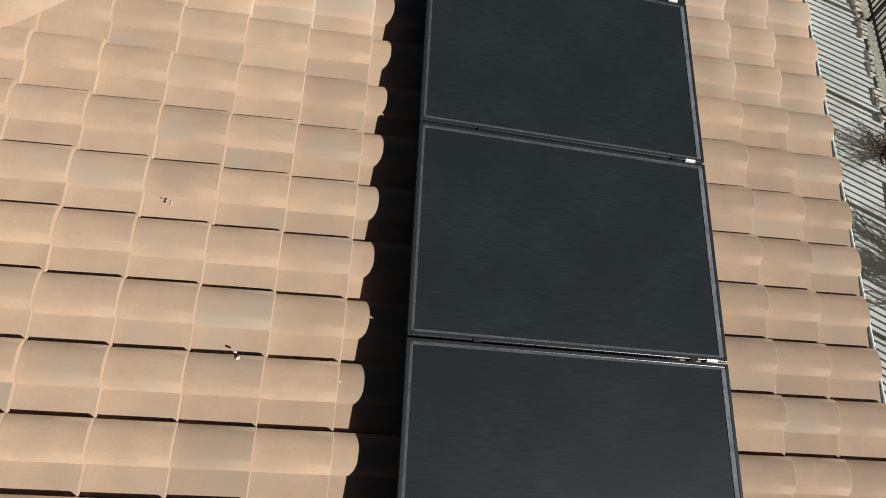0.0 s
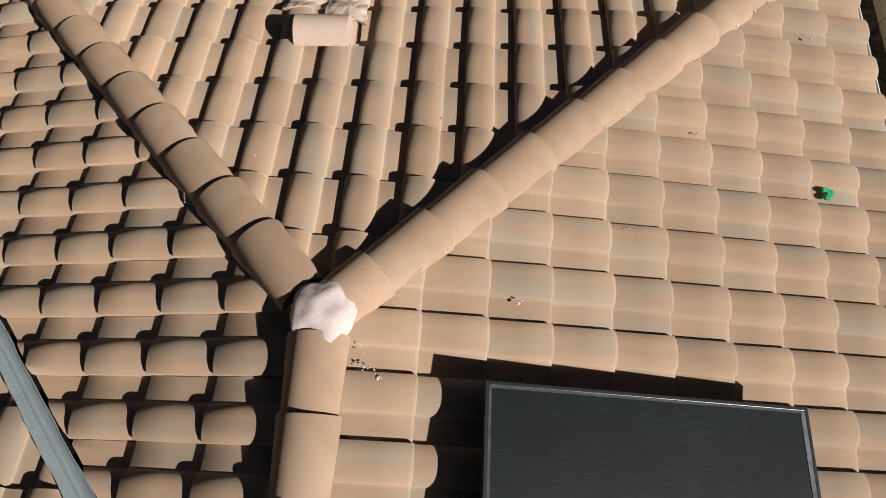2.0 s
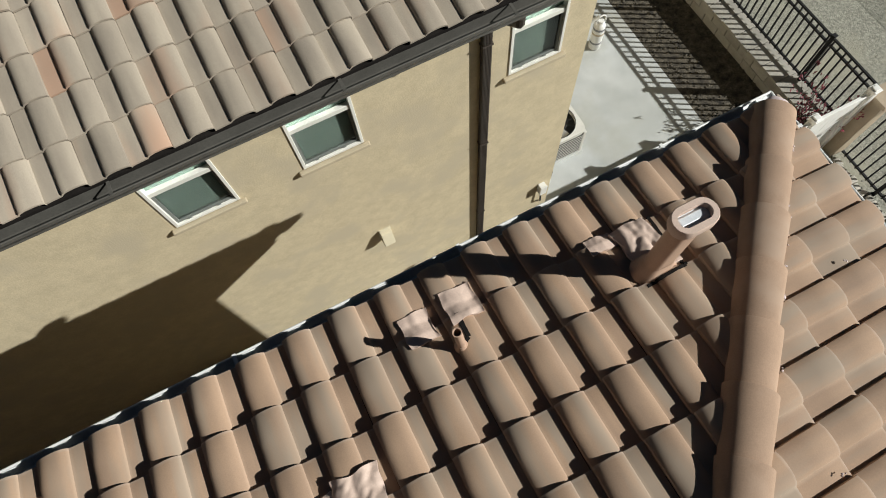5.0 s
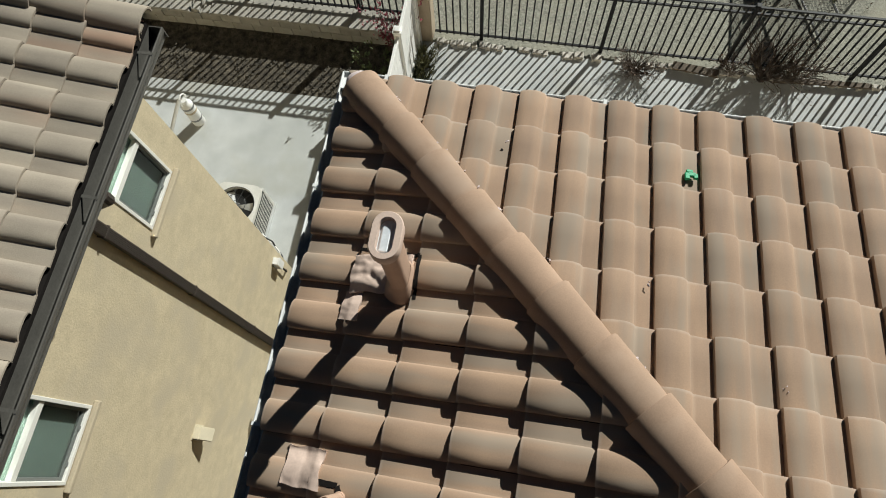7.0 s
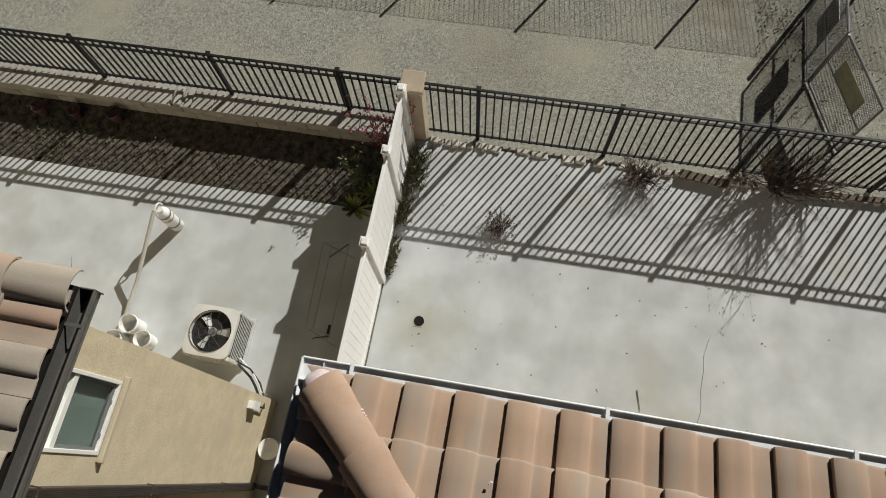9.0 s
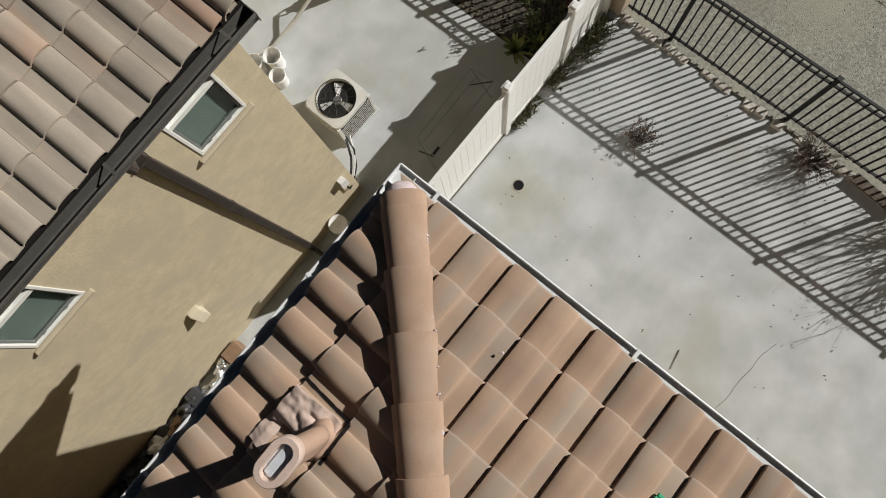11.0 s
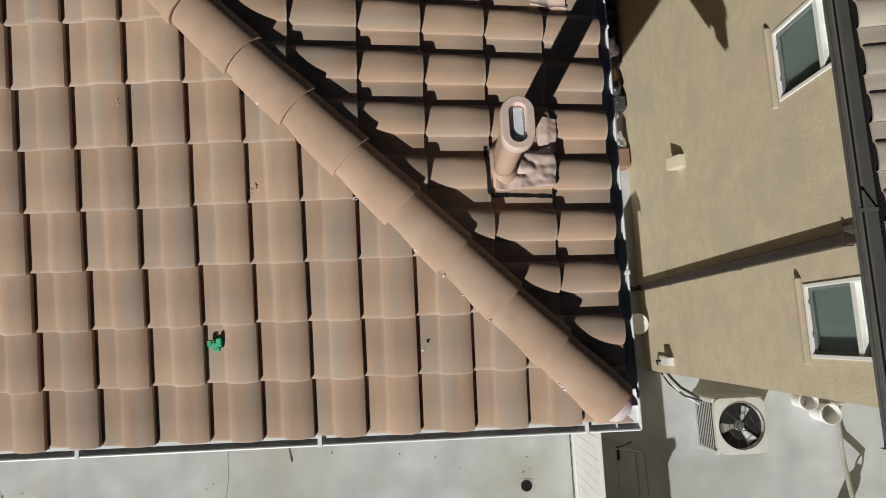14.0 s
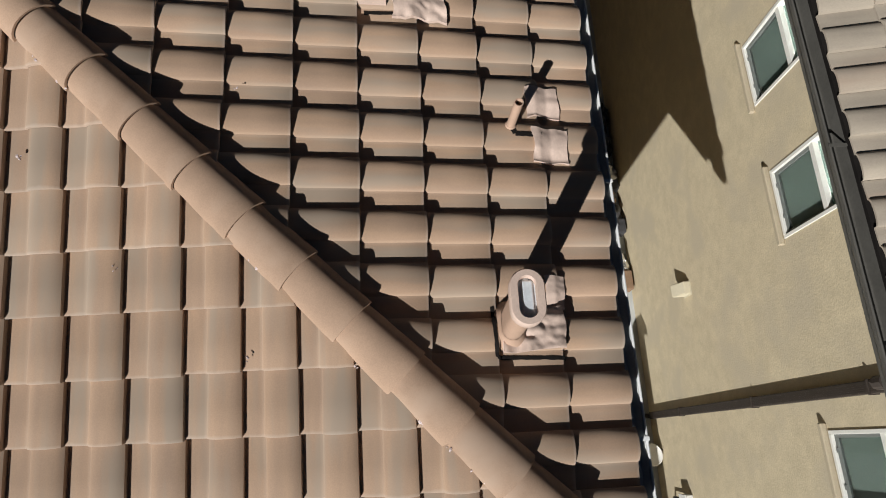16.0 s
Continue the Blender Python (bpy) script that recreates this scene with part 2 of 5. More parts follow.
def box(bm, x0, x1, y0, y1, z0, z1, m=None, bevel=0.0):
    r = bmesh.ops.create_cube(bm, size=1.0)
    vs = r["verts"]
    bmesh.ops.scale(bm, vec=(abs(x1 - x0), abs(y1 - y0), abs(z1 - z0)), verts=vs)
    bmesh.ops.translate(bm, vec=((x0 + x1) / 2, (y0 + y1) / 2, (z0 + z1) / 2), verts=vs)
    if bevel:
        es = list({e for v in vs for e in v.link_edges})
        r = bmesh.ops.bevel(bm, geom=es, offset=bevel, segments=2, affect="EDGES", profile=0.5)
        vs = list({v for f in r["faces"] for v in f.verts} | {v for v in vs if v.is_valid})
    if m:
        bmesh.ops.transform(bm, matrix=m, verts=vs)
    return vs


def boxed(x0, x1, y0, y1, z0, z1, m=None, bevel=0.0):
    bm = bmesh.new()
    box(bm, x0, x1, y0, y1, z0, z1, m, bevel)
    return bm


def cyl(bm, r0, r1, p, q, seg=20, caps=True):
    """A tapered rod from p to q."""
    p, q = Vector(p), Vector(q)
    d = q - p
    m = Matrix.Translation((p + q) / 2) @ d.to_track_quat("Z", "Y").to_matrix().to_4x4()
    return bmesh.ops.create_cone(bm, cap_ends=caps, segments=seg, radius1=r0, radius2=r1, depth=d.length, matrix=m)["verts"]


def lathe(bm, rings, centre, seg=28, close=True):
    """Rings of (radius, height) about an upright axis."""
    cx, cy, cz = centre
    loops = []
    for r, h in rings:
        loops.append([bm.verts.new((cx + r * math.cos(2 * math.pi * i / seg), cy + r * math.sin(2 * math.pi * i / seg), cz + h)) for i in range(seg)])
    for a, b in zip(loops, loops[1:]):
        for i in range(seg):
            bm.faces.new((a[i], a[(i + 1) % seg], b[(i + 1) % seg], b[i]))
    if close:
        bm.faces.new(loops[0])
        bm.faces.new(loops[-1])
    return loops


def tube(bm, pts, r, seg=8):
    """A bent rod along points."""
    for a, b in zip(pts, pts[1:]):
        cyl(bm, r, r, a, b, seg)
    for p in pts[1:-1]:
        bmesh.ops.create_icosphere(bm, subdivisions=1, radius=r * 1.02, matrix=Matrix.Translation(p))


# ---- roof geometry ----
M = 0.235                     # rise per run
RUN = math.hypot(1, M)
EAVE = 3.07                   # plan edge of the tiles towards the yard and the neighbour
Z_EAVE = 6.185                # pan level at that edge
AX = -0.36                    # ridge line and hip junction
JY = -2.29                    # junction with the main roof
WEST = 2 * AX - EAVE
D_EAVE = 1.11
SOUTH = -9.0
TW = 0.3125                   # tile cover width


def roof_z(d):
    return Z_EAVE + M * d


class Slope:
    """A roof plane: u runs up it from its eave, a along it, n out of it."""

    def __init__(self, origin, up):
        u = Vector((up[0], up[1], M)).normalized()
        n = Vector((-up[0] * M, -up[1] * M, 1)).normalized()
        a = u.cross(n)
        self.o, self.u, self.n, self.a = Vector(origin), u, n, a
        self.m = Matrix((a, u, n)).transposed().to_4x4()

    def at(self, s, v, h=0.0):
        return self.o + self.a * s + self.u * v + self.n * h

    def place(self, s, v, h=0.0):
        return Matrix.Translation(self.at(s, v, h)) @ self.m


S_A = Slope((EAVE, 0, Z_EAVE), (-1, 0))
S_B = Slope((0, EAVE - 0.015, Z_EAVE + 0.015 * M), (0, -1))
S_C = Slope((WEST - 0.015, 0, Z_EAVE - 0.015 * M), (1, 0))
S_D = Slope((0, D_EAVE - 0.096, Z_EAVE + 0.096 * M), (0, -1))

PAN = 0.40                    # share of the width taken by the flat pan
BARREL = 0.054                # height of the barrel over the pan
RAMP = 0.012                  # rise of the pan towards the barrel


def profile(s):
    """Height of the tile across its width, s from 0 to 1: a gently rising pan, then a barrel with a cut edge."""
    if s < PAN:
        return RAMP * s / PAN
    t = (s - PAN) / (0.992 - PAN) * 2 - 1
    if t > 1:
        return -0.002
    if t < 0:
        return RAMP + (BARREL - RAMP) * max(0.0, 1 - abs(t) ** 2.4) ** 0.65
    return BARREL * (1 - 0.42 * t ** 3)


STOPS = [0.0, 0.14, 0.27, 0.36, 0.40, 0.406, 0.416, 0.43, 0.46, 0.50, 0.55, 0.60, 0.66, 0.73, 0.80, 0.86, 0.91, 0.95, 0.98, 0.992, 0.9935, 1.002]


def tile_mesh(name, length, material):
    bm = bmesh.new()
    L, th, lift = length + 0.07, 0.017, 0.034
    rows = []
    for y, h in ((0.0, lift - 0.004), (0.005, lift), (length * 0.5, lift * 0.52), (L, lift - lift * L / length)):
        rows.append([bm.verts.new((s * TW, y, profile(s) + h)) for s in STOPS])
    low = [bm.verts.new((s * TW, 0.0, profile(s) * 0.93 + lift - th - 0.004)) for s in STOPS]
    low2 = [bm.verts.new((s * TW, length * 0.5, profile(s) * 0.93 + lift * 0.52 - th)) for s in STOPS]
    for a, b in zip([low2, low] + rows, [low] + rows):
        for i in range(len(STOPS) - 1):
            bm.faces.new((a[i], a[i + 1], b[i + 1], b[i]))
    bmesh.ops.recalc_face_normals(bm, faces=bm.faces)
    me = bpy.data.meshes.new(name)
    bm.to_mesh(me)
    bm.free()
    me.materials.append(material)
    me.polygons.foreach_set("use_smooth", [True] * len(me.polygons))
    me.set_sharp_from_angle(angle=radians(50))
    return me


def deck(name, pts, label):
    """The boarded plane under the tiles, as a thin slab."""
    bm = bmesh.new()
    top = [bm.verts.new(p) for p in pts]
    f = bm.faces.new(top)
    r = bmesh.ops.extrude_face_region(bm, geom=[f])
    bmesh.ops.translate(bm, vec=(0, 0, -0.10), verts=[v for v in r["geom"] if isinstance(v, bmesh.types.BMVert)])
    return structure(name, bm, m_under, label, "roof")


def inside(p, planes):
    return all(nx * p.x + ny * p.y > c for nx, ny, c in planes)


def lay(slope, parent, exposure, rows, s0, s1, phase, planes_at, near=None, material=None, top=None, drift=None):
    """Lays courses of tiles on a slope between s0 and s1, cut along the hips and valleys."""
    whole = tile_mesh("roof_tile", exposure, material or m_tile)
    rest = bmesh.new()
    rng = random.Random(parent.name)
    count = 0
    for r in range(rows):
        k = math.floor((s0 - phase) / TW)
        while phase + k * TW < s1:
            s = phase + k * TW
            s += drift(s) if drift else 0.0
            k += 1
            v = r * exposure
            if top and r >= top[0] and slope.at(s + TW / 2, v).y > top[1]:
                continue
            pose_m = slope.place(s + rng.uniform(-0.003, 0.003), v + rng.uniform(-0.005, 0.005), rng.uniform(0, 0.003)) @ Matrix.Rotation(rng.uniform(-0.006, 0.006), 4, "Z")
            corners = [slope.at(s + i * TW, v + j * (exposure + 0.05)) for i in (0, 1) for j in (0, 1)]
            planes = planes_at(slope.at(s + TW / 2, v + exposure / 2))
            state = [inside(c, planes) for c in corners]
            if not any(state):
                continue
            far = near is not None and not near(slope.at(s + TW / 2, v + exposure / 2))
            if all(state) and not far:
                ob = new("roof_tile", whole)
                ob.parent = parent
                ob.matrix_world = pose_m
                count += 1
                continue
            bm = bmesh.new()
            bm.from_mesh(whole)
            bmesh.ops.transform(bm, matrix=pose_m, verts=bm.verts)
            for nx, ny, c in planes:
                geom = bm.verts[:] + bm.edges[:] + bm.faces[:]
                bmesh.ops.bisect_plane(bm, geom=geom, plane_co=(nx * c / (nx * nx + ny * ny), ny * c / (nx * nx + ny * ny), 0), plane_no=(nx, ny, 0), clear_inner=True)
            if not bm.faces:
                bm.free()
                continue
            me = bpy.data.meshes.new("roof_tile")
            if far:
                bm.to_mesh(me)
                rest.from_mesh(me)
                bpy.data.meshes.remove(me)
            else:
                bmesh.ops.transform(bm, matrix=pose_m.inverted(), verts=bm.verts)
                bm.to_mesh(me)
                me.materials.append(material or m_tile)
                me.polygons.foreach_set("use_smooth", [True] * len(me.polygons))
                me.set_sharp_from_angle(angle=radians(50))
                ob = new("roof_tile", me)
                ob.parent = parent
                ob.matrix_world = pose_m
                count += 1
            bm.free()
    if rest.faces:
        ob = link_mesh("far_roof_tiles", rest, m_tile_rest, parent, "", True)
        ob["kind"] = "stuff"
        ob["label"] = "further courses of tan clay roof tiles"
    else:
        rest.free()
    return count


# ---- ground ----
structure("ground", boxed(-150, 250, -150, 200, -0.5, -0.02), m_dirt, "pale gravel and dry dirt lot behind the houses", "ground")
structure("pavement_yard", boxed(2.7, 8.2, -14, 3.93, -0.3, 0.0), m_concrete, "smooth pale grey concrete patio slab", "pavement")
structure("pavement_side_yard", boxed(-14, 6.69, 4.02, 18, -0.3, 0.0), m_concrete, "pale grey concrete slab round the neighbouring house", "pavement")
structure("garden_bed", boxed(6.69, 8.2, 4.02, 18, -0.3, -0.01), m_soil, "dark bare garden soil along the block wall", "ground")

# ---- own house ----
house = thing("house", "two-storey beige stucco house under the tiled hip roof", "house")
CW = 2.61
part("wall", boxed(-10.2, CW, SOUTH + 0.4, D_EAVE - 0.45, 0, 6.0), m_stucco_own, house)
part("wall", boxed(WEST + 0.45, CW, D_EAVE - 0.45, CW, 0, 6.0), m_stucco_own, house)

RX = -3.9                     # main ridge
apex = (AX, AX, roof_z(EAVE - AX))
jt = (AX, JY, roof_z(EAVE - AX))
mr = (RX, JY - (AX - RX), roof_z(EAVE - RX))
mr_end = (RX, SOUTH, roof_z(EAVE - RX))
ke, kw = (EAVE, EAVE, Z_EAVE), (WEST, EAVE, Z_EAVE)
roof_a = deck("roof_east", [ke, apex, jt, mr, mr_end, (EAVE, SOUTH, Z_EAVE)], "roof slope of tan clay tiles towards the yard")
roof_b = deck("roof_north", [kw, apex, ke], "hipped roof end of tan clay tiles")
roof_c = deck("roof_west", [(WEST, D_EAVE, Z_EAVE), jt, apex, kw], "roof slope of tan clay tiles beside a valley")
roof_d = deck("roof_main", [(-10.87, D_EAVE, Z_EAVE), mr, jt, (WEST, D_EAVE, Z_EAVE)], "main roof slope of tan clay tiles")
deck("roof_far", [mr, (-10.87, D_EAVE, Z_EAVE), (-10.87, SOUTH, Z_EAVE), mr_end], "far main roof slope")


def planes_a(c):
    if c.y > JY:
        return [(1, -1, 0.0), (1, 0, AX)]
    return [(1, -1, AX - JY)]


EA, EB, EC = 0.33 * RUN, 0.372 * RUN, 0.369 * RUN
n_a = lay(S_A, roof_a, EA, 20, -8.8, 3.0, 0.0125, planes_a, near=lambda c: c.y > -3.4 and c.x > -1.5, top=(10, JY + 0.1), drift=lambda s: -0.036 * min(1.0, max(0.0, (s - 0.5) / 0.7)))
n_b = lay(S_B, roof_b, EB, 10, -3.1, 3.9, 0.048, lambda c: [(-1, 1, 0.0), (1, 1, 2 * AX)])
n_c = lay(S_C, roof_c, EC, 11, -3.1, 2.4, 0.032, lambda c: [(-1, -1, -2 * AX), (1, 1, AX + JY + 0.06), (-1, 0, -AX)])
n_d = lay(S_D, roof_d, EB, 15, 0.0, 8.0, 0.15, lambda c: [(-1, -1, -(AX + JY) + 0.06), (-1, 1, -(AX - JY))], near=lambda c: c.x > -4.5)


# ridge and hip caps
def cap_mesh(length=0.44, r0=0.150, r1=0.130, material=None):
    bm = bmesh.new()
    th, n = 0.018, 12
    rings = []
    for y, r in ((0, r0 - 0.004), (0.006, r0), (length, r1)):
        rings.append([bm.verts.new((-r * math.cos(math.pi * i / n), y, r * 0.82 * math.sin(math.pi * i / n))) for i in range(n + 1)])
    inner = [bm.verts.new((-(r0 - th) * math.cos(math.pi * i / n), 0, (r0 - th) * 0.82 * math.sin(math.pi * i / n))) for i in range(n + 1)]
    inner2 = [bm.verts.new((-(r0 - th) * math.cos(math.pi * i / n), length * 0.5, (r0 - th) * 0.78 * math.sin(math.pi * i / n))) for i in range(n + 1)]
    for a, b in ((inner2, inner), (inner, rings[0]), (rings[0], rings[1]), (rings[1], rings[2])):
        for i in range(n):
            bm.faces.new((a[i], a[i + 1], b[i + 1], b[i]))
    bmesh.ops.recalc_face_normals(bm, faces=bm.faces)
    me = bpy.data.meshes.new("ridge_cap")
    bm.to_mesh(me)
    bm.free()
    me.materials.append(material or m_cap)
    me.polygons.foreach_set("use_smooth", [True] * len(me.polygons))
    me.set_sharp_from_angle(angle=radians(50))
    return me


cap = cap_mesh()


def cap_run(parent, low, high, lift, first=0.0, step=0.385, until=None, begin=None, mesh_data=None):
    """Caps from the low end up; each one lies over the one below."""
    low, high = Vector(low), Vector(high)
    d = (high - low).normalized()
    side = d.cross(Vector((0, 0, 1))).normalized()
    up = side.cross(d)
    rot = Matrix((side, d, up)).transposed().to_4x4()
    rng = random.Random(parent.name + str(round(low.x, 2)))
    t = first if begin is None else begin
    while t < (until if until is not None else (high - low).length - 0.22):
        ob = new("ridge_cap", mesh_data or cap)
        ob.parent = parent
        ob.matrix_world = Matrix.Translation(low + d * t + up * (lift - 0.018)) @ rot @ Matrix.Rotation(-0.035, 4, "X") @ Matrix.Rotation(rng.uniform(-0.012, 0.012), 4, "Z")
        t = first if begin is not None and t == begin else t + step
    return d


cap_run(roof_a, (EAVE, EAVE, Z_EAVE), apex, 0.052, first=0.228, step=0.396, begin=0.13)
cap_run(roof_c, kw, apex, 0.052, first=0.1)
cap_run(roof_a, apex, (AX, JY, apex[2]), 0.05, first=0.1, step=0.37, until=1.75)
cap_run(roof_d, jt, mr, 0.066, first=0.1, mesh_data=cap_mesh(0.44, 0.134, 0.122))
cap_run(roof_d, mr_end, mr, 0.05)

# ---- neighbour's house ----
NW, NX = 5.21, 3.22
NE, NZ = 4.74, 6.20
WINDOWS = ((-1.47, -0.80), (-0.11, 0.56), (2.24, 2.88))
WZ0, WZM, WZ1 = 4.485, 5.13, 5.78
neighbour = thing("neighbour_house", "two-storey tan stucco house with tiled gable roof", "house")
edges = [-14.0] + [e for w in WINDOWS for e in w] + [NX]
for i in range(0, len(edges), 2):
    part("wall", boxed(edges[i], edges[i + 1], NW, NW + 0.2, 0, 6.1), m_stucco, neighbour)
for w0, w1 in WINDOWS:
    part("wall", boxed(w0, w1, NW, NW + 0.2, 0, WZ0), m_stucco, neighbour)
    part("wall", boxed(w0, w1, NW, NW + 0.2, WZ1, 6.1), m_stucco, neighbour)
part("side_wall", boxed(NX - 0.2, NX, NW + 0.2, 16, 0, 6.1), m_stucco, neighbour)
part("back_wall", boxed(-14, NX - 0.2, 15.8, 16, 0, 6.1), m_stucco, neighbour)
part("west_wall", boxed(-14.2, -14, NW, 16, 0, 6.1), m_stucco, neighbour)
part("soffit", boxed(-14, 3.34, NE, NW, 5.98, 6.02), m_trim, neighbour)
part("fascia", boxed(-14, 3.34, NE + 0.02, NE + 0.05, 6.0, 6.17), m_brown, neighbour)
part("ceiling_board", boxed(-14, 3.0, NW + 0.2, 15.8, 5.9, 5.95), m_under, neighbour)

m_blind = mat("pale_blind", (0.35, 0.42, 0.37), 0.9, 0.05, 4, 60, 0.05)
m_sash = mat("white_sash", (0.74, 0.73, 0.68), 0.5, 0.04, 5, 60, 0.03)
m_screen = mat("grey_screen", (0.16, 0.17, 0.16), 0.7, 0.05, 5, 200, 0.1)


def clear_glass(name, tint):
    m = bpy.data.materials.new(name)
    m.use_nodes = True
    b = m.node_tree.nodes["Principled BSDF"]
    b.inputs["Base Color"].default_value = (*tint, 1)
    b.inputs["Roughness"].default_value = 0.02
    b.inputs["Transmission Weight"].default_value = 1.0
    b.inputs["IOR"].default_value = 1.2
    return m


m_clear = clear_glass("clear_glass", (0.80, 0.90, 0.86))
m_screened = clear_glass("screened_glass", (0.30, 0.33, 0.32))


def window(i, x0, x1):
    """A white single-hung window with two sashes, a blind and a stucco sill."""
    win = thing("window_%d" % i, "white single-hung window with a pale blind and stucco sill", "window", ((x0 + x1) / 2, NW, WZ0), kind="structure")
    fr = bmesh.new()
    t, y0, y1 = 0.034, NW - 0.012, NW + 0.062
    box(fr, x0, x0 + t, y0, y1, WZ0, WZ1, bevel=0.004)
    box(fr, x1 - t, x1, y0, y1, WZ0, WZ1, bevel=0.004)
    box(fr, x0 + t, x1 - t, y0, y1, WZ0, WZ0 + t, bevel=0.004)
    box(fr, x0 + t, x1 - t, y0, y1, WZ1 - t, WZ1, bevel=0.004)
    part("window_frame", fr, m_sash, win)
    part("meeting_rail", boxed(x0 + t, x1 - t, NW + 0.002, NW + 0.055, WZM - 0.03, WZM + 0.03, None, 0.004), m_sash, win)
    lo = bmesh.new()
    s = 0.028
    a0, a1 = x0 + t, x1 - t
    box(lo, a0, a0 + s, NW + 0.015, NW + 0.05, WZ0 + t, WZM - 0.03)
    box(lo, a1 - s, a1, NW + 0.015, NW + 0.05, WZ0 + t, WZM - 0.03)
    box(lo, a0 + s, a1 - s, NW + 0.015, NW + 0.05, WZ0 + t, WZ0 + t + s)
    part("lower_sash", lo, m_screen, win, "grey sash with insect screen")
    up = part("pane", boxed(a0, a1, NW + 0.045, NW + 0.049, WZM + 0.03, WZ1 - t), m_clear, win)
    dn = part("pane", boxed(a0 + s, a1 - s, NW + 0.030, NW + 0.034, WZ0 + t + s, WZM - 0.03), m_screened, win, "glass darkened by an insect screen")
    up.visible_shadow = dn.visible_shadow = False
    part("blind", boxed(x0 + 0.01, x1 - 0.01, NW + 0.074, NW + 0.080, WZ0 + 0.02, WZ1), m_blind, win, "closed pale green blind")
    for dx in (0.22, 0.72):
        c = a0 + (a1 - a0) * dx
        part("latch", boxed(c - 0.018, c + 0.018, NW + 0.003, NW + 0.02, WZ0 + t + 0.004, WZ0 + t + 0.02), m_screen, win)
    part("window_sill", boxed(x0 - 0.06, x1 + 0.05, NW - 0.055, NW - 0.001, WZ0 - 0.062, WZ0 - 0.012, None, 0.01), m_trim, win, "tan stucco window sill")
    return win


for i, (w0, w1) in enumerate(WINDOWS):
    window(i + 1, w0, w1)

S_N = Slope((0, NE, NZ), (0, 1))
NEAVE = NE
bm = bmesh.new()
pts = [(-14, NEAVE, NZ), (3.34, NEAVE, NZ), (3.34, 10.6, NZ + M * (10.6 - NEAVE)), (-14, 10.6, NZ + M * (10.6 - NEAVE))]
f = bm.faces.new([bm.verts.new(p) for p in pts])
r = bmesh.ops.extrude_face_region(bm, geom=[f])
bmesh.ops.translate(bm, vec=(0, 0, -0.1), verts=[v for v in r["geom"] if isinstance(v, bmesh.types.BMVert)])
roof_n = structure("neighbour_roof", bm, m_under, "neighbour's roof slope of weathered brown and grey tiles", "roof")
bm = bmesh.new()
f = bm.faces.new([bm.verts.new(p) for p in [(-14, 10.6, NZ + M * (10.6 - NEAVE)), (3.34, 10.6, NZ + M * (10.6 - NEAVE)), (3.34, 16.5, NZ), (-14, 16.5, NZ)]])
r = bmesh.ops.extrude_face_region(bm, geom=[f])
bmesh.ops.translate(bm, vec=(0, 0, -0.1), verts=[v for v in r["geom"] if isinstance(v, bmesh.types.BMVert)])
structure("neighbour_roof_far", bm, m_under, "far slope of the neighbour's roof", "roof")
lay(S_N, roof_n, EA * 1.06, 7, -14, 3.33, 0.1, lambda c: [(-1, 0, -3.30)], near=lambda c: c.x > -6, material=m_tile_grey)
cap_run(roof_n, (3.30, NEAVE - 0.02, NZ), (3.30, 10.6, NZ + M * (10.6 - NEAVE)), 0.045, first=0.0, step=0.39, until=3.4, mesh_data=cap_mesh(material=m_tile_grey))


def gutter(name, label, a, b, out, depth, width, material, straps=()):
    """An open trough between a and b (top of its outer lip); out points away from the wall."""
    a, b, out = Vector(a), Vector(b), Vector(out)
    g = thing(name, label, "gutter", a)
    th = 0.006
    prof = [(0, 0.0), (0, -depth * 0.35), (-width * 0.18, -depth * 0.75), (-width * 0.18, -depth), (-width, -depth), (-width, 0.0)]
    inner = [(-th, 0.0), (-th, -depth * 0.33), (-width * 0.18 - th, -depth * 0.74), (-width * 0.18 - th, -depth + th), (-width + th, -depth + th), (-width + th, 0.0)]
    bm = bmesh.new()
    loop = prof + inner[::-1]
    ends = [[bm.verts.new(p + out * u + Vector((0, 0, w))) for u, w in loop] for p in (a, b)]
    n = len(loop)
    for i in range(n):
        bm.faces.new((ends[0][i], ends[0][(i + 1) % n], ends[1][(i + 1) % n], ends[1][i]))
    bm.faces.new(ends[0])
    bm.faces.new(ends[1])
    part("trough", bm, material, g)
    along = (b - a).normalized()
    lip = bmesh.new()
    cyl(lip, 0.008, 0.008, a, b, 8)
    part("lip", lip, material, g)
    for t in straps:
        c = a + along * t
        q = bmesh.new()
        box(q, -0.012, 0.012, -width, 0.012, 0.0, 0.004, Matrix.Translation(c + Vector((0, 0, 0.007))) @ Matrix((along, out, Vector((0, 0, 1)))).transposed().to_4x4())
        part("strap", q, material, g)
    for p in (a, b):
        q = bmesh.new()
        box(q, -0.004, 0.004, -width, 0, -depth, 0, Matrix.Translation(p) @ Matrix((along, out, Vector((0, 0, 1)))).transposed().to_4x4())
        part("end_cap", q, material, g)
    return g


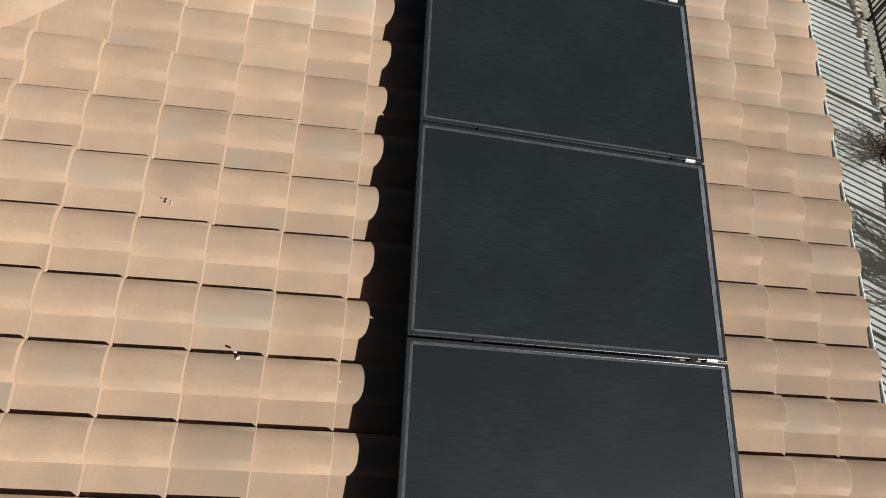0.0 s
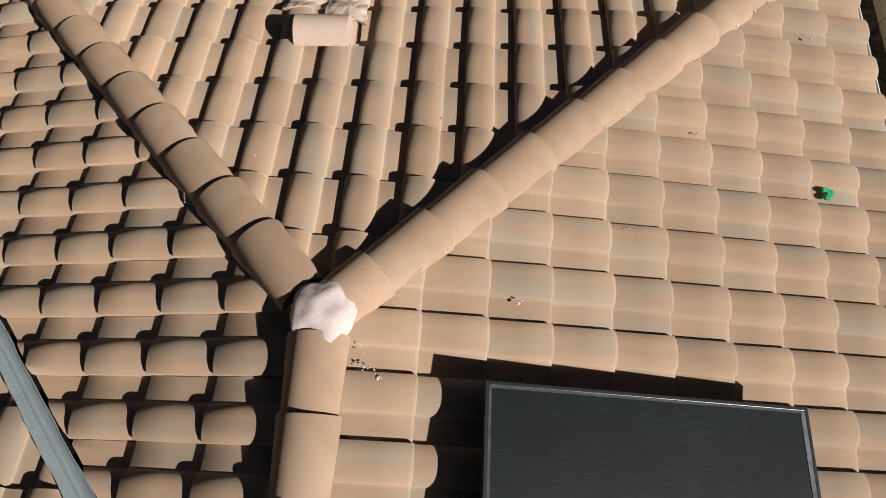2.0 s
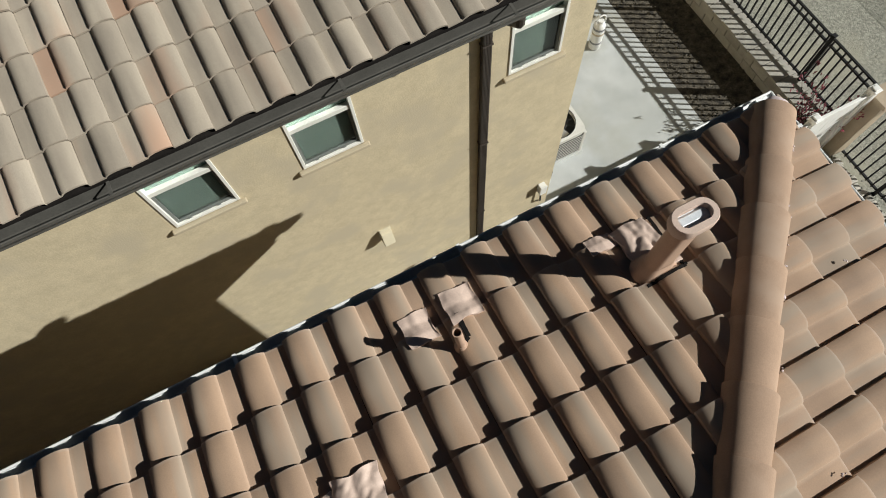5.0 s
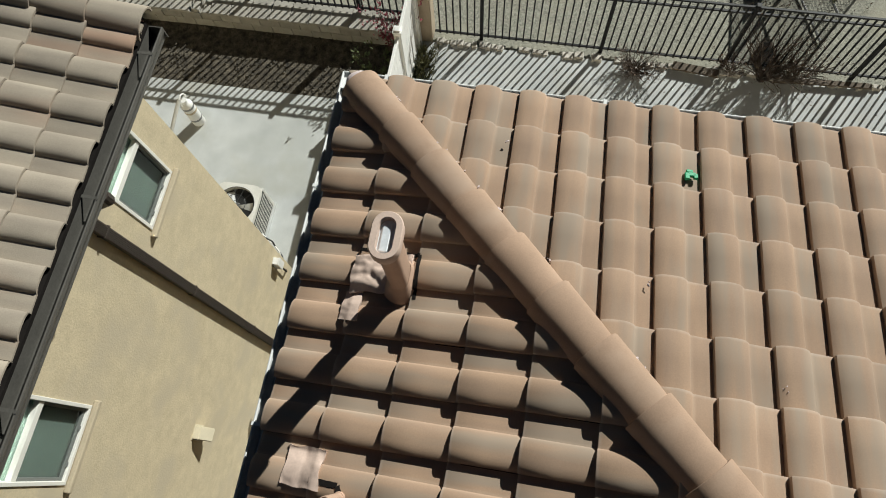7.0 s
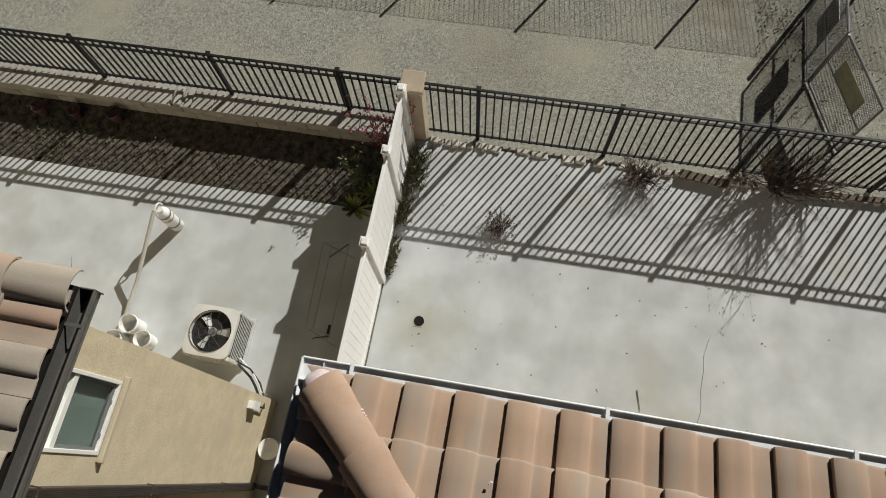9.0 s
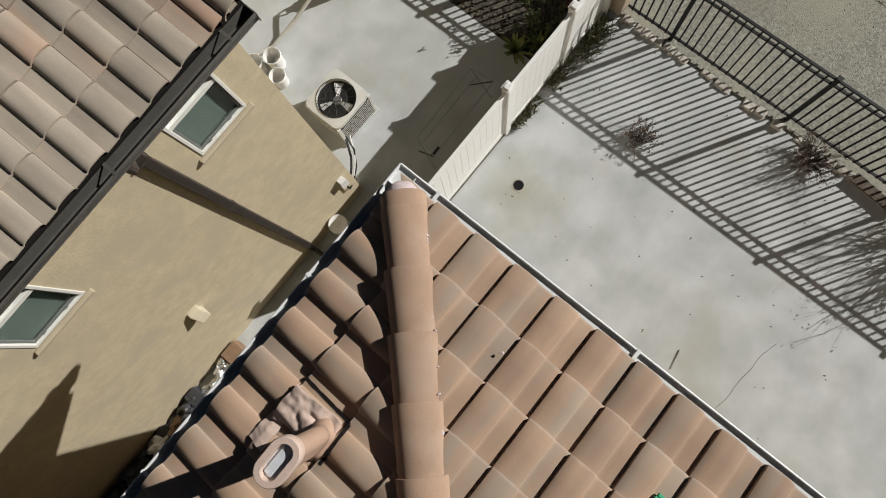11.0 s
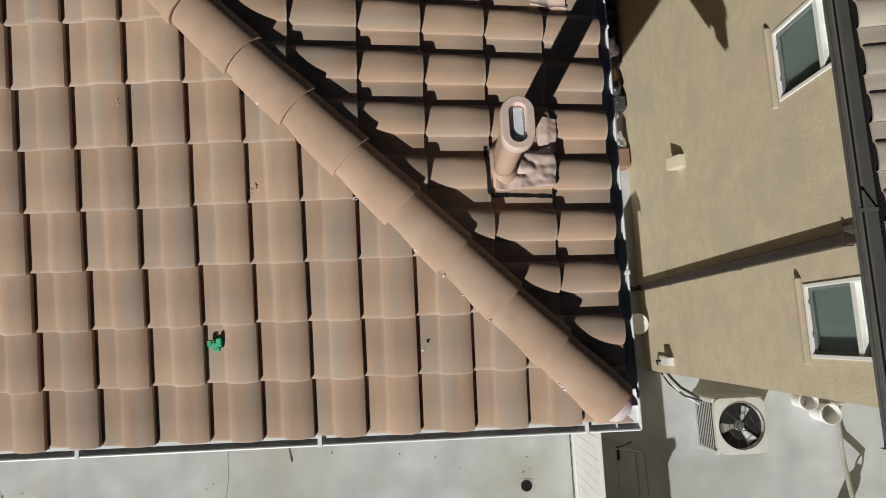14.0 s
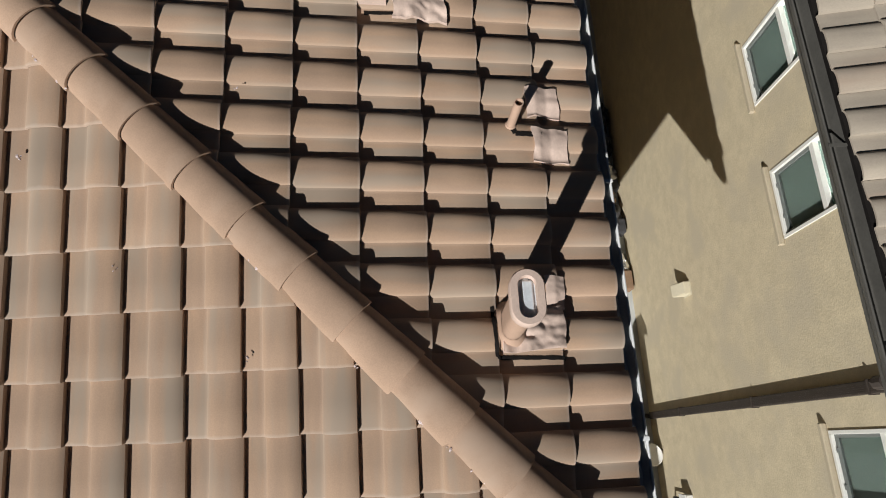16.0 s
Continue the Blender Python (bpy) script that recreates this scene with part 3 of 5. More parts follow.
gutter("roof_gutter", "dark grey metal rain gutter on the tan house", (3.34, 4.63, 6.17), (-14, 4.63, 6.17), (0, -1, 0), 0.11, 0.115, m_gutter_grey, (0.25, 1.45, 2.9, 4.7, 6.5, 8.3))
gutter("roof_gutter", "white metal rain gutter along the yard eave", (3.145, 3.15, 6.15), (3.145, SOUTH, 6.15), (1, 0, 0), 0.022, 0.14, m_white, (0.32, 1.9, 3.32, 5.0, 6.6, 8.2))
gutter("roof_gutter", "white metal rain gutter on the hipped roof end", (WEST, 3.155, 6.15), (3.145, 3.155, 6.15), (0, 1, 0), 0.075, 0.145, m_white, (1.2, 2.8, 4.4, 6.0))
part("fascia", boxed(2.955, 3.0, SOUTH, 3.0, 5.96, 6.15), m_white, house)
part("fascia", boxed(WEST + 0.06, 2.955, 2.955, 3.0, 5.96, 6.15), m_white, house)
part("soffit", boxed(CW, 2.955, SOUTH, 2.955, 5.95, 5.97), m_stucco_own, house)
part("soffit", boxed(WEST + 0.45, CW, CW, 2.955, 5.95, 5.97), m_stucco_own, house)

# downspout of the neighbour
dsp = thing("downspout", "dark brown metal downspout strapped to the stucco wall", "downspout", (1.950, NW, 0))
bm = bmesh.new()
tube(bm, [Vector(p) for p in ((1.960, 4.68, 6.06), (1.960, 4.68, 5.98), (1.946, 5.14, 5.62), (1.946, 5.17, 5.5))], 0.045, 10)
part("elbow", bm, m_brown, dsp)
bm = bmesh.new()
box(bm, 1.895, 1.995, 5.140, 5.205, 0.18, 5.56, None, 0.006)
for k in range(5):
    box(bm, 1.910 + k * 0.016, 1.918 + k * 0.016, 5.136, 5.140, 0.2, 5.5)
part("pipe", bm, m_brown, dsp, "ribbed brown pipe")
bm = bmesh.new()
tube(bm, [Vector(p) for p in ((1.946, 5.17, 0.2), (1.946, 5.15, 0.12), (1.950, 4.98, 0.07))], 0.036, 10)
part("outlet", bm, m_brown, dsp)
for z in (1.4, 3.4, 5.2):
    part("strap", boxed(1.887, 2.003, 5.132, 5.207, z, z + 0.02), m_brown, dsp)

# vent hood and disconnect box on the wall
hood = thing("vent_hood", "cream wall vent hood on the stucco", "vent", (0.47, NW, 2.1))
bm = bmesh.new()
vs = [bm.verts.new(p) for p in ((0.39, NW, 2.05), (0.55, NW, 2.05), (0.55, NW, 2.27), (0.39, NW, 2.27), (0.39, NW - 0.17, 2.05), (0.55, NW - 0.17, 2.05), (0.55, NW - 0.08, 2.27), (0.39, NW - 0.08, 2.27))]
for q in ((0, 1, 2, 3), (4, 5, 6, 7), (0, 1, 5, 4), (2, 3, 7, 6), (0, 3, 7, 4), (1, 2, 6, 5)):
    bm.faces.new([vs[i] for i in q])
bmesh.ops.bevel(bm, geom=bm.edges[:], offset=0.008, segments=2, affect="EDGES")
m_cream = mat("cream_plastic", (0.62, 0.56, 0.42), 0.5, 0.04, 6, 60, 0.04)
part("hood", bm, m_cream, hood)
part("flange", boxed(0.375, 0.565, NW - 0.006, NW - 0.001, 2.035, 2.285), m_cream, hood)

dis = thing("disconnect_box", "small grey electrical box low on the wall corner", "electrical box", (3.04, NW, 1.0))
part("body", boxed(2.985, 3.095, NW - 0.09, NW - 0.001, 1.02, 1.24, None, 0.006), m_plastic, dis)
part("cover", boxed(2.98, 3.10, NW - 0.105, NW - 0.09, 1.01, 1.25, None, 0.004), m_plastic, dis)
bm = bmesh.new()
tube(bm, [Vector(p) for p in ((3.04, 5.16, 1.02), (3.05, 5.15, 0.7), (3.2, 5.3, 0.35), (3.42, 5.45, 0.28), (3.6, 5.62, 0.42), (3.68, 5.86, 0.45))], 0.014, 8)
part("conduit", bm, m_black, dis, "black flexible conduit")

# line set beside the air conditioner
for k, (col, off) in enumerate(((m_black, 0.0), (m_plastic, 0.09))):
    bm = bmesh.new()
    tube(bm, [Vector((3.18 + off, 5.32, 0.05)) + Vector(p) for p in ((0, 0, 0), (0.02, 0.05, 0.32), (0.16, 0.12, 0.42), (0.30, 0.28, 0.30), (0.38, 0.42, 0.22), (0.48, 0.56, 0.25))], 0.02 if k == 0 else 0.011, 8)
    tagged(link_mesh("refrigerant_line", bm, col, None), "insulated hose looped between wall and air conditioner", "hose")


m_blade = mat("fan_blade_metal", (0.48, 0.48, 0.47), 0.5, 0.1, 5, 50, 0.05)


def air_conditioner(x0, x1, y0, y1, h):
    ac = thing("air_conditioner", "beige outdoor air conditioner with round top fan", "air conditioner", ((x0 + x1) / 2, (y0 + y1) / 2, 0))
    cx, cy = (x0 + x1) / 2, (y0 + y1) / 2
    part("pad", boxed(x0 - 0.02, x1 + 0.02, y0 - 0.02, y1 + 0.02, 0, 0.06, None, 0.01), m_concrete, ac, "concrete pad")
    for xx in (x0, x1 - 0.06):
        for yy in (y0, y1 - 0.06):
            part("corner_post", boxed(xx, xx + 0.06, yy, yy + 0.06, 0.06, h - 0.07, None, 0.008), m_ac, ac)
    part("coil", boxed(x0 + 0.008, x1 - 0.008, y0 + 0.008, y1 - 0.008, 0.07, h - 0.08), m_black, ac, "dark coil behind louvres")
    n = 9
    for side in range(4):
        for k in range(n):
            z = 0.09 + k * (h - 0.19) / n
            if side == 0:
                g = boxed(x0 + 0.06, x1 - 0.06, y0 + 0.002, y0 + 0.006, z, z + 0.015)
            elif side == 1:
                g = boxed(x0 + 0.06, x1 - 0.06, y1 - 0.006, y1 - 0.002, z, z + 0.015)
            elif side == 2:
                g = boxed(x0 + 0.002, x0 + 0.006, y0 + 0.06, y1 - 0.06, z, z + 0.015)
            else:
                g = boxed(x1 - 0.006, x1 - 0.002, y0 + 0.06, y1 - 0.06, z, z + 0.015)
            part("louvre", g, m_ac, ac)
    # top panel with a round opening
    bm = bmesh.new()
    seg, R = 48, 0.325
    ring = [bm.verts.new((cx + R * math.cos(2 * math.pi * i / seg), cy + R * math.sin(2 * math.pi * i / seg), h)) for i in range(seg)]
    low = [bm.verts.new((v.co.x, v.co.y, h - 0.14)) for v in ring]
    outer, skirt = [], []
    for i in range(seg):
        a = 2 * math.pi * i / seg
        c, s = math.cos(a), math.sin(a)
        e = 8.0
        k = (abs(c / ((x1 - x0) / 2)) ** e + abs(s / ((y1 - y0) / 2)) ** e) ** (-1 / e)
        outer.append(bm.verts.new((cx + k * c, cy + k * s, h - 0.012)))
        skirt.append(bm.verts.new((cx + k * c, cy + k * s, h - 0.09)))
    for i in range(seg):
        j = (i + 1) % seg
        bm.faces.new((ring[i], ring[j], outer[j], outer[i]))
        bm.faces.new((outer[i], outer[j], skirt[j], skirt[i]))
        bm.faces.new((ring[i], ring[j], low[j], low[i]))
    part("top_cover", bm, m_ac, ac, "", True)
    bm = bmesh.new()
    bm.faces.new([bm.verts.new((cx + R * math.cos(2 * math.pi * i / 32), cy + R * math.sin(2 * math.pi * i / 32), h - 0.145)) for i in range(32)])
    r = bmesh.ops.extrude_face_region(bm, geom=bm.faces[:])
    bmesh.ops.translate(bm, vec=(0, 0, -0.01), verts=[v for v in r["geom"] if isinstance(v, bmesh.types.BMVert)])
    part("fan_well", bm, m_black, ac)
    for k in range(3):
        bm = bmesh.new()
        a = 0.5 + k * 2 * math.pi / 3
        g = []
        for rr in (0.06, 0.17, 0.285):
            row = []
            for t in range(5):
                ang = a + (t / 4 - 0.5) * (0.9 if rr < 0.1 else 0.75)
                row.append(bm.verts.new((cx + rr * math.cos(ang), cy + rr * math.sin(ang), h - 0.075 + (t / 4 - 0.5) * 0.05)))
            g.append(row)
        for p, q in zip(g, g[1:]):
            for t in range(4):
                bm.faces.new((p[t], p[t + 1], q[t + 1], q[t]))
        thicken(bm, 0.003)
        bmesh.ops.recalc_face_normals(bm, faces=bm.faces)
        part("fan_blade", bm, m_blade, ac, "", True)
    bm = bmesh.new()
    lathe(bm, ((0.075, -0.12), (0.075, -0.07), (0.06, -0.055)), (cx, cy, h))
    part("hub", bm, m_fan, ac, "", True)
    for k in range(12):
        bm = bmesh.new()
        a = k * math.pi / 6
        cyl(bm, 0.004, 0.004, (cx + 0.06 * math.cos(a), cy + 0.06 * math.sin(a), h + 0.022), (cx + 0.33 * math.cos(a + 0.25), cy + 0.33 * math.sin(a + 0.25), h + 0.006), 6)
        part("guard_wire", bm, m_black, ac)
    for rr, zz in ((0.325, 0.008), (0.18, 0.016), (0.065, 0.022)):
        bm = bmesh.new()
        pts = [Vector((cx + rr * math.cos(2 * math.pi * i / 36), cy + rr * math.sin(2 * math.pi * i / 36), h + zz)) for i in range(37)]
        for p, q in zip(pts, pts[1:]):
            cyl(bm, 0.005, 0.005, p, q, 6)
        part("guard_ring", bm, m_black, ac)
    return ac


air_conditioner(3.63, 4.42, 5.90, 6.64, 0.75)


def bucket(x, y, h, r, label, lid=False):
    b = thing("bucket", label, "bucket", (x, y, 0), "white buckets")
    bm = bmesh.new()
    rings = [(r * 0.86, 0.0), (r * 0.97, h * 0.86), (r * 1.05, h * 0.88), (r * 1.05, h * 0.93), (r, h * 0.94), (r * 1.02, h)]
    if not lid:
        rings += [(r * 0.97, h), (r * 0.9, h * 0.5), (r * 0.82, 0.015)]
    lathe(bm, rings, (x, y, 0))
    part("body", bm, m_plastic, b, "", True)
    if lid:
        bm = bmesh.new()
        lathe(bm, ((r * 1.07, h - 0.02), (r * 1.07, h + 0.006), (r * 1.0, h + 0.012), (r * 0.92, h + 0.004), (r * 0.3, h + 0.004), (r * 0.28, h + 0.007)), (x, y, 0))
        part("lid", bm, m_plastic, b, "", True)
    else:
        bm = bmesh.new()
        tube(bm, [Vector((x + r * 1.06 * math.cos(a), y + r * 1.06 * math.sin(a), h * 0.85 - 0.10 * math.sin(a))) for a in [math.pi * k / 10 for k in range(11)]], 0.004, 6)
        part("handle", bm, m_steel, b)
    return b


bucket(2.50, 5.03, 0.38, 0.15, "white plastic bucket with a lid beside the wall", True)
bucket(3.98, 7.82, 0.37, 0.15, "empty white plastic bucket on the concrete")
bucket(3.78, 7.55, 0.30, 0.14, "white plastic bucket beside the house corner")
bucket(3.70, 8.02, 0.34, 0.15, "white plastic bucket behind another bucket")

# standing white tank with a hose
tank = thing("spray_tank", "tall white plastic tank standing on the concrete slab", "tank", (5.86, 7.76, 0))
bm = bmesh.new()
lathe(bm, ((0.10, 0.0), (0.115, 0.02), (0.115, 0.55), (0.10, 0.62), (0.06, 0.66), (0.055, 0.72)), (5.86, 7.76, 0))
part("body", bm, m_plastic, tank, "", True)
for z in (0.16, 0.40, 0.52):
    bm = bmesh.new()
    lathe(bm, ((0.116, z), (0.1175, z + 0.004), (0.1175, z + 0.045), (0.116, z + 0.05)), (5.86, 7.76, 0), close=False)
    part("print_band", bm, m_trim if z == 0.40 else m_fan, tank, "faded printed band")
bm = bmesh.new()
tube(bm, [Vector((5.86 + 0.11 * math.cos(a), 7.76, 0.68 + 0.16 * math.sin(a))) for a in [math.pi * k / 10 for k in range(11)]], 0.014, 8)
part("handle", bm, m_plastic, tank)
bm = bmesh.new()
pts = [Vector((5.80, 7.76, 0.84)), Vector((5.3, 7.86, 0.58)), Vector((4.7, 7.98, 0.26)), Vector((4.15, 8.1, 0.05)), Vector((3.85, 8.25, 0.035))]
tube(bm, pts, 0.034, 10)
m_hose = mat("pale_hose", (0.55, 0.54, 0.50), 0.6, 0.06)
part("hose", bm, m_hose, tank, "pale flexible hose")


def drying_rack():
    rack = thing("drying_rack", "folded steel clothes drying rack in the shade", "drying rack", (5.05, 4.7, 0))
    zt = 0.56
    A, B, C, D = (Vector(p) for p in ((5.78, 4.95, zt), (5.83, 4.52, zt), (4.36, 4.89, zt), (4.29, 4.48, zt)))
    for p, q in ((A, C), (B, D), (A.lerp(B, 0.35), C.lerp(D, 0.3)), (A, B), (C, D)):
        bm = bmesh.new()
        cyl(bm, 0.009, 0.009, p, q, 8)
        part("rail", bm, m_steel, rack)
    for p, q in ((A, B), (C, D)):
        for s, t in ((p, q), (q, p)):
            bm = bmesh.new()
            foot = Vector((t.x - 0.06, t.y, 0.0))
            cyl(bm, 0.010, 0.010, s, foot, 8)
            part("leg", bm, m_steel if s is p else m_black, rack)
    bm = bmesh.new()
    box(bm, 4.30, 4.50, 4.56, 4.60, 0.30, 0.34, None, 0.005)
    part("hinge_bar", bm, m_black, rack)
    return rack


drying_rack()

# ---- solar array ----
PX0, PX1 = 0.43, 2.04
PZ0, PZ1 = 7.067, 6.683
pu = Vector((PX0 - PX1, 0, PZ0 - PZ1))
PL = pu.length
pu.normalize()
pn = Vector((-pu.z, 0, pu.x)) * -1
if pn.z < 0:
    pn = -pn
PW = 1.125
panel_m = Matrix((Vector((0, 1, 0)), pu, pn)).transposed().to_4x4()
m_cell = bpy.data.materials.new("solar_glass")
m_cell.use_nodes = True
nt = m_cell.node_tree
bs = nt.nodes["Principled BSDF"]
bs.inputs["Roughness"].default_value = 0.28
bs.inputs["Specular IOR Level"].default_value = 0.45
tc = nt.nodes.new("ShaderNodeTexCoord")
mp = nt.nodes.new("ShaderNodeMapping")
mp.inputs["Scale"].default_value = (60.0, 6.0, 1.0)
nz = nt.nodes.new("ShaderNodeTexNoise")
nz.inputs["Scale"].default_value, nz.inputs["Detail"].default_value = 1.6, 6.0
nz2 = nt.nodes.new("ShaderNodeTexNoise")
nz2.inputs["Scale"].default_value, nz2.inputs["Detail"].default_value = 2.4, 4.0
rp = nt.nodes.new("ShaderNodeValToRGB")
rp.color_ramp.elements[0].position, rp.color_ramp.elements[1].position = 0.35, 0.75
rp.color_ramp.elements[0].color, rp.color_ramp.elements[1].color = (0.0145, 0.0175, 0.0205, 1), (0.020, 0.024, 0.028, 1)
md = nt.nodes.new("ShaderNodeMath")
md.operation = "MULTIPLY"
nt.links.new(tc.outputs["Object"], mp.inputs[0])
nt.links.new(mp.outputs[0], nz.inputs["Vector"])
nt.links.new(tc.outputs["Object"], nz2.inputs["Vector"])
nt.links.new(nz.outputs["Fac"], md.inputs[0])
nt.links.new(nz2.outputs["Fac"], md.inputs[1])
ad = nt.nodes.new("ShaderNodeMath")
ad.operation = "MULTIPLY"
ad.inputs[1].default_value = 2.0
nt.links.new(md.outputs[0], ad.inputs[0])
nt.links.new(ad.outputs[0], rp.inputs[0])
nt.links.new(rp.outputs[0], bs.inputs["Base Color"])


def solar_panel(y1):
    """A framed module whose far corner of the lower edge lies at y1 - width."""
    m = Matrix.Translation((PX1, y1 - PW, PZ1)) @ panel_m
    pan = thing("solar_panel", "black framed solar panel with dusty dark glass", "solar panel", m.translation, "row of solar panels")
    pan.matrix_basis = m
    fw, th = 0.018, 0.038
    for a in ((0, PW, 0, fw), (0, PW, PL - fw, PL), (0, fw, fw, PL - fw), (PW - fw, PW, fw, PL - fw)):
        ob = link_mesh("frame_bar", boxed(*a, -th, 0.0, None, 0.0025), m_frame)
        ob.parent = pan
    ob = link_mesh("glass", boxed(fw, PW - fw, fw, PL - fw, -0.012, -0.004), m_cell)
    ob.parent = pan
    ob["label"] = "dark cells under dusty glass"
    rim = bmesh.new()
    for a in ((fw, PW - fw, fw, fw + 0.012), (fw, PW - fw, PL - fw - 0.012, PL - fw), (fw, fw + 0.012, fw, PL - fw), (PW - fw - 0.012, PW - fw, fw, PL - fw)):
        box(rim, *a, -0.0035, -0.0025)
    ob = link_mesh("dust_rim", rim, m_dust)
    ob.parent = pan
    ob["label"] = "grey dust along the glass edge"
    ob = link_mesh("dust_strip", boxed(fw + 0.004, PW - fw - 0.004, fw + 0.001, fw + 0.026, -0.0024, -0.0014), m_silt)
    ob.parent = pan
    ob["label"] = "pale silt settled along the lower glass edge"
    ob = link_mesh("junction_box", boxed(PW / 2 - 0.06, PW / 2 + 0.06, PL * 0.86, PL * 0.92, -0.03, -0.0125), m_black)
    ob.parent = pan
    return pan


m_silt = mat("panel_silt", (0.115, 0.118, 0.135), 0.8, 0.35, 9, 60, 0.1)
m_dust = mat("panel_dust", (0.05, 0.053, 0.057), 0.7, 0.3, 14, 80, 0.1)
for k, y1 in enumerate((-0.645, -1.7825, -2.92, -4.0575, -5.195)):
    solar_panel(y1)
for v in (0.28, 0.78):
    p = Vector((PX1, 0, PZ1)) + pu * (PL * v) - pn * 0.055
    rail = thing("mounting_rail", "black aluminium rail under the solar panels", "rail", p)
    q = bmesh.new()
    box(q, -6.32, -0.70, -0.02, 0.02, -0.022, 0.016, Matrix.Translation(p) @ panel_m)
    part("bar", q, m_frame, rail)
    for yy in (-0.95, -2.15, -3.35, -4.55, -5.75):
        q = bmesh.new()
        base = Vector((p.x, yy, roof_z(EAVE - p.x) + 0.01))
        box(q, p.x - 0.015, p.x + 0.015, yy - 0.02, yy + 0.02, base.z, p.z)
        part("foot", q, m_frame, rail)
for y1 in (-1.776, -2.914, -4.051, -5.189):
    for v, mm in ((0.055, m_white), (0.115, m_frame), (0.80, m_frame)):
        p = Vector((PX1, y1 + 0.006, PZ1)) + pu * (PL * v) + pn * 0.001
        cl = tagged(link_mesh("panel_clamp", boxed(-0.007, 0.007, -0.03 if mm is m_white else -0.02, 0.03 if mm is m_white else 0.02, -0.05, 0.003, Matrix.Translation(p) @ panel_m), mm), "small metal clamp between two solar panels", "clamp", "panel clamps")

# ---- valley flashing ----
vl = thing("valley_flashing", "grey-blue metal valley flashing with a centre rib", "flashing", jt)
v0, v1 = Vector(jt), Vector((WEST, D_EAVE, Z_EAVE))
vd = (v1 - v0).normalized()
vside = vd.cross(Vector((0, 0, 1))).normalized()
rows, rib = [], []
rng = random.Random(5)
for k in range(60):
    c = v0 + vd * (0.05 + k * ((v1 - v0).length - 0.05) / 59)
    rows.append([c + vside * (u + (rng.uniform(-0.005, 0.005) if abs(u) > 0.05 else 0)) + Vector((0, 0, w)) for u, w in ((-0.058, 0.116), (-0.042, 0.104), (-0.012, 0.094), (0.012, 0.094), (0.042, 0.104), (0.058, 0.116))])
    rib.append([c + vside * u + Vector((0, 0, w)) for u, w in ((-0.012, 0.095), (-0.005, 0.111), (0.005, 0.111), (0.012, 0.095))])
for name, lines in (("trough", rows), ("rib", rib)):
    bm = bmesh.new()
    grid = [[bm.verts.new(p) for p in row] for row in lines]
    for a, b in zip(grid, grid[1:]):
        for i in range(len(a) - 1):
            bm.faces.new((a[i], a[i + 1], b[i + 1], b[i]))
    thicken(bm, 0.003)
    bmesh.ops.recalc_face_normals(bm, faces=bm.faces)
    part(name, bm, m_valley, vl)

# ---- mortar ----
def blob(name, centre, size, material, label, category, seed=0, rough=0.16, flat=0.45):
    """An uneven trowelled lump."""
    bm = bmesh.new()
    bmesh.ops.create_icosphere(bm, subdivisions=4, radius=1.0)
    for v in bm.verts:
        n = noise.noise(v.co * 1.7 + Vector((seed, 0, 0))) * rough * 2 + noise.noise(v.co * 5 + Vector((0, seed, 0))) * rough * 0.5
        v.co = Vector((v.co.x * size[0], v.co.y * size[1], v.co.z * size[2])) * (1 + n)
        if v.co.z < -size[2] * flat:
            v.co.z = -size[2] * flat
    bmesh.ops.translate(bm, vec=centre, verts=bm.verts)
    return tagged(link_mesh(name, bm, material, None, "", True), label, category)


blob("mortar_patch", (AX + 0.015, AX - 0.005, apex[2] + 0.095), (0.155, 0.165, 0.066), m_mortar, "pale pink mortar sealing the hip and ridge junction", "mortar", 6, 0.11)
blob("mortar_patch", (AX + 0.02, JY - 0.01, apex[2] + 0.095), (0.135, 0.12, 0.066), m_mortar, "pale pink mortar at the ridge and valley junction", "mortar", 2, 0.10)
blob("mortar_plug", (EAVE - 0.105, EAVE - 0.105, Z_EAVE + 0.075), (0.115, 0.115, 0.095), m_mortar, "pale mortar plug closing the lowest hip tile", "mortar", 3, 0.06)

rng = random.Random(9)
bm = bmesh.new()


def crumb(bm, p, r):
    bmesh.ops.create_icosphere(bm, subdivisions=1, radius=r, matrix=Matrix.Translation(p) @ Matrix.Rotation(rng.uniform(0, 6), 4, (0.3, 0.5, 0.8)) @ Matrix.Diagonal((1.4, 1, 0.6, 1)))


for lo, hi, sgn in ((Vector(ke), Vector(apex), 1), (Vector(jt), Vector(mr), 1)):
    d = (hi - lo).normalized()
    side = Vector((1, -1, 0)).normalized()
    for k in range(14):
        t = rng.uniform(0.3, (hi - lo).length - 0.2)
        c = lo + d * t + side * rng.uniform(0.118, 0.14)
        for j in range(rng.randint(1, 4)):
            crumb(bm, c + d * rng.uniform(-0.05, 0.05) + Vector((0, 0, 0.062)), rng.uniform(0.004, 0.013))
ob = tagged(link_mesh("mortar_crumbs", bm, m_mortar), "pale mortar squeezed out along the hips", "mortar", kind="stuff")
bm = bmesh.new()
for x, y in ((-0.10, -0.62), (-0.07, -0.64), (-0.13, -0.60), (-0.16, -0.52), (1.70, 0.98), (1.76, 1.56), (1.2, 0.3), (0.6, -0.2), (-0.75, -4.6), (-0.35, -5.3), (0.1, -5.4), (2.6, 1.9), (0.2, 0.9), (-0.9, 0.6)):
    zz = roof_z(EAVE - max(x, y)) + 0.068
    for j in range(3):
        crumb(bm, Vector((x + rng.uniform(-0.02, 0.02), y + rng.uniform(-0.02, 0.02), zz)), rng.uniform(0.003, 0.009))
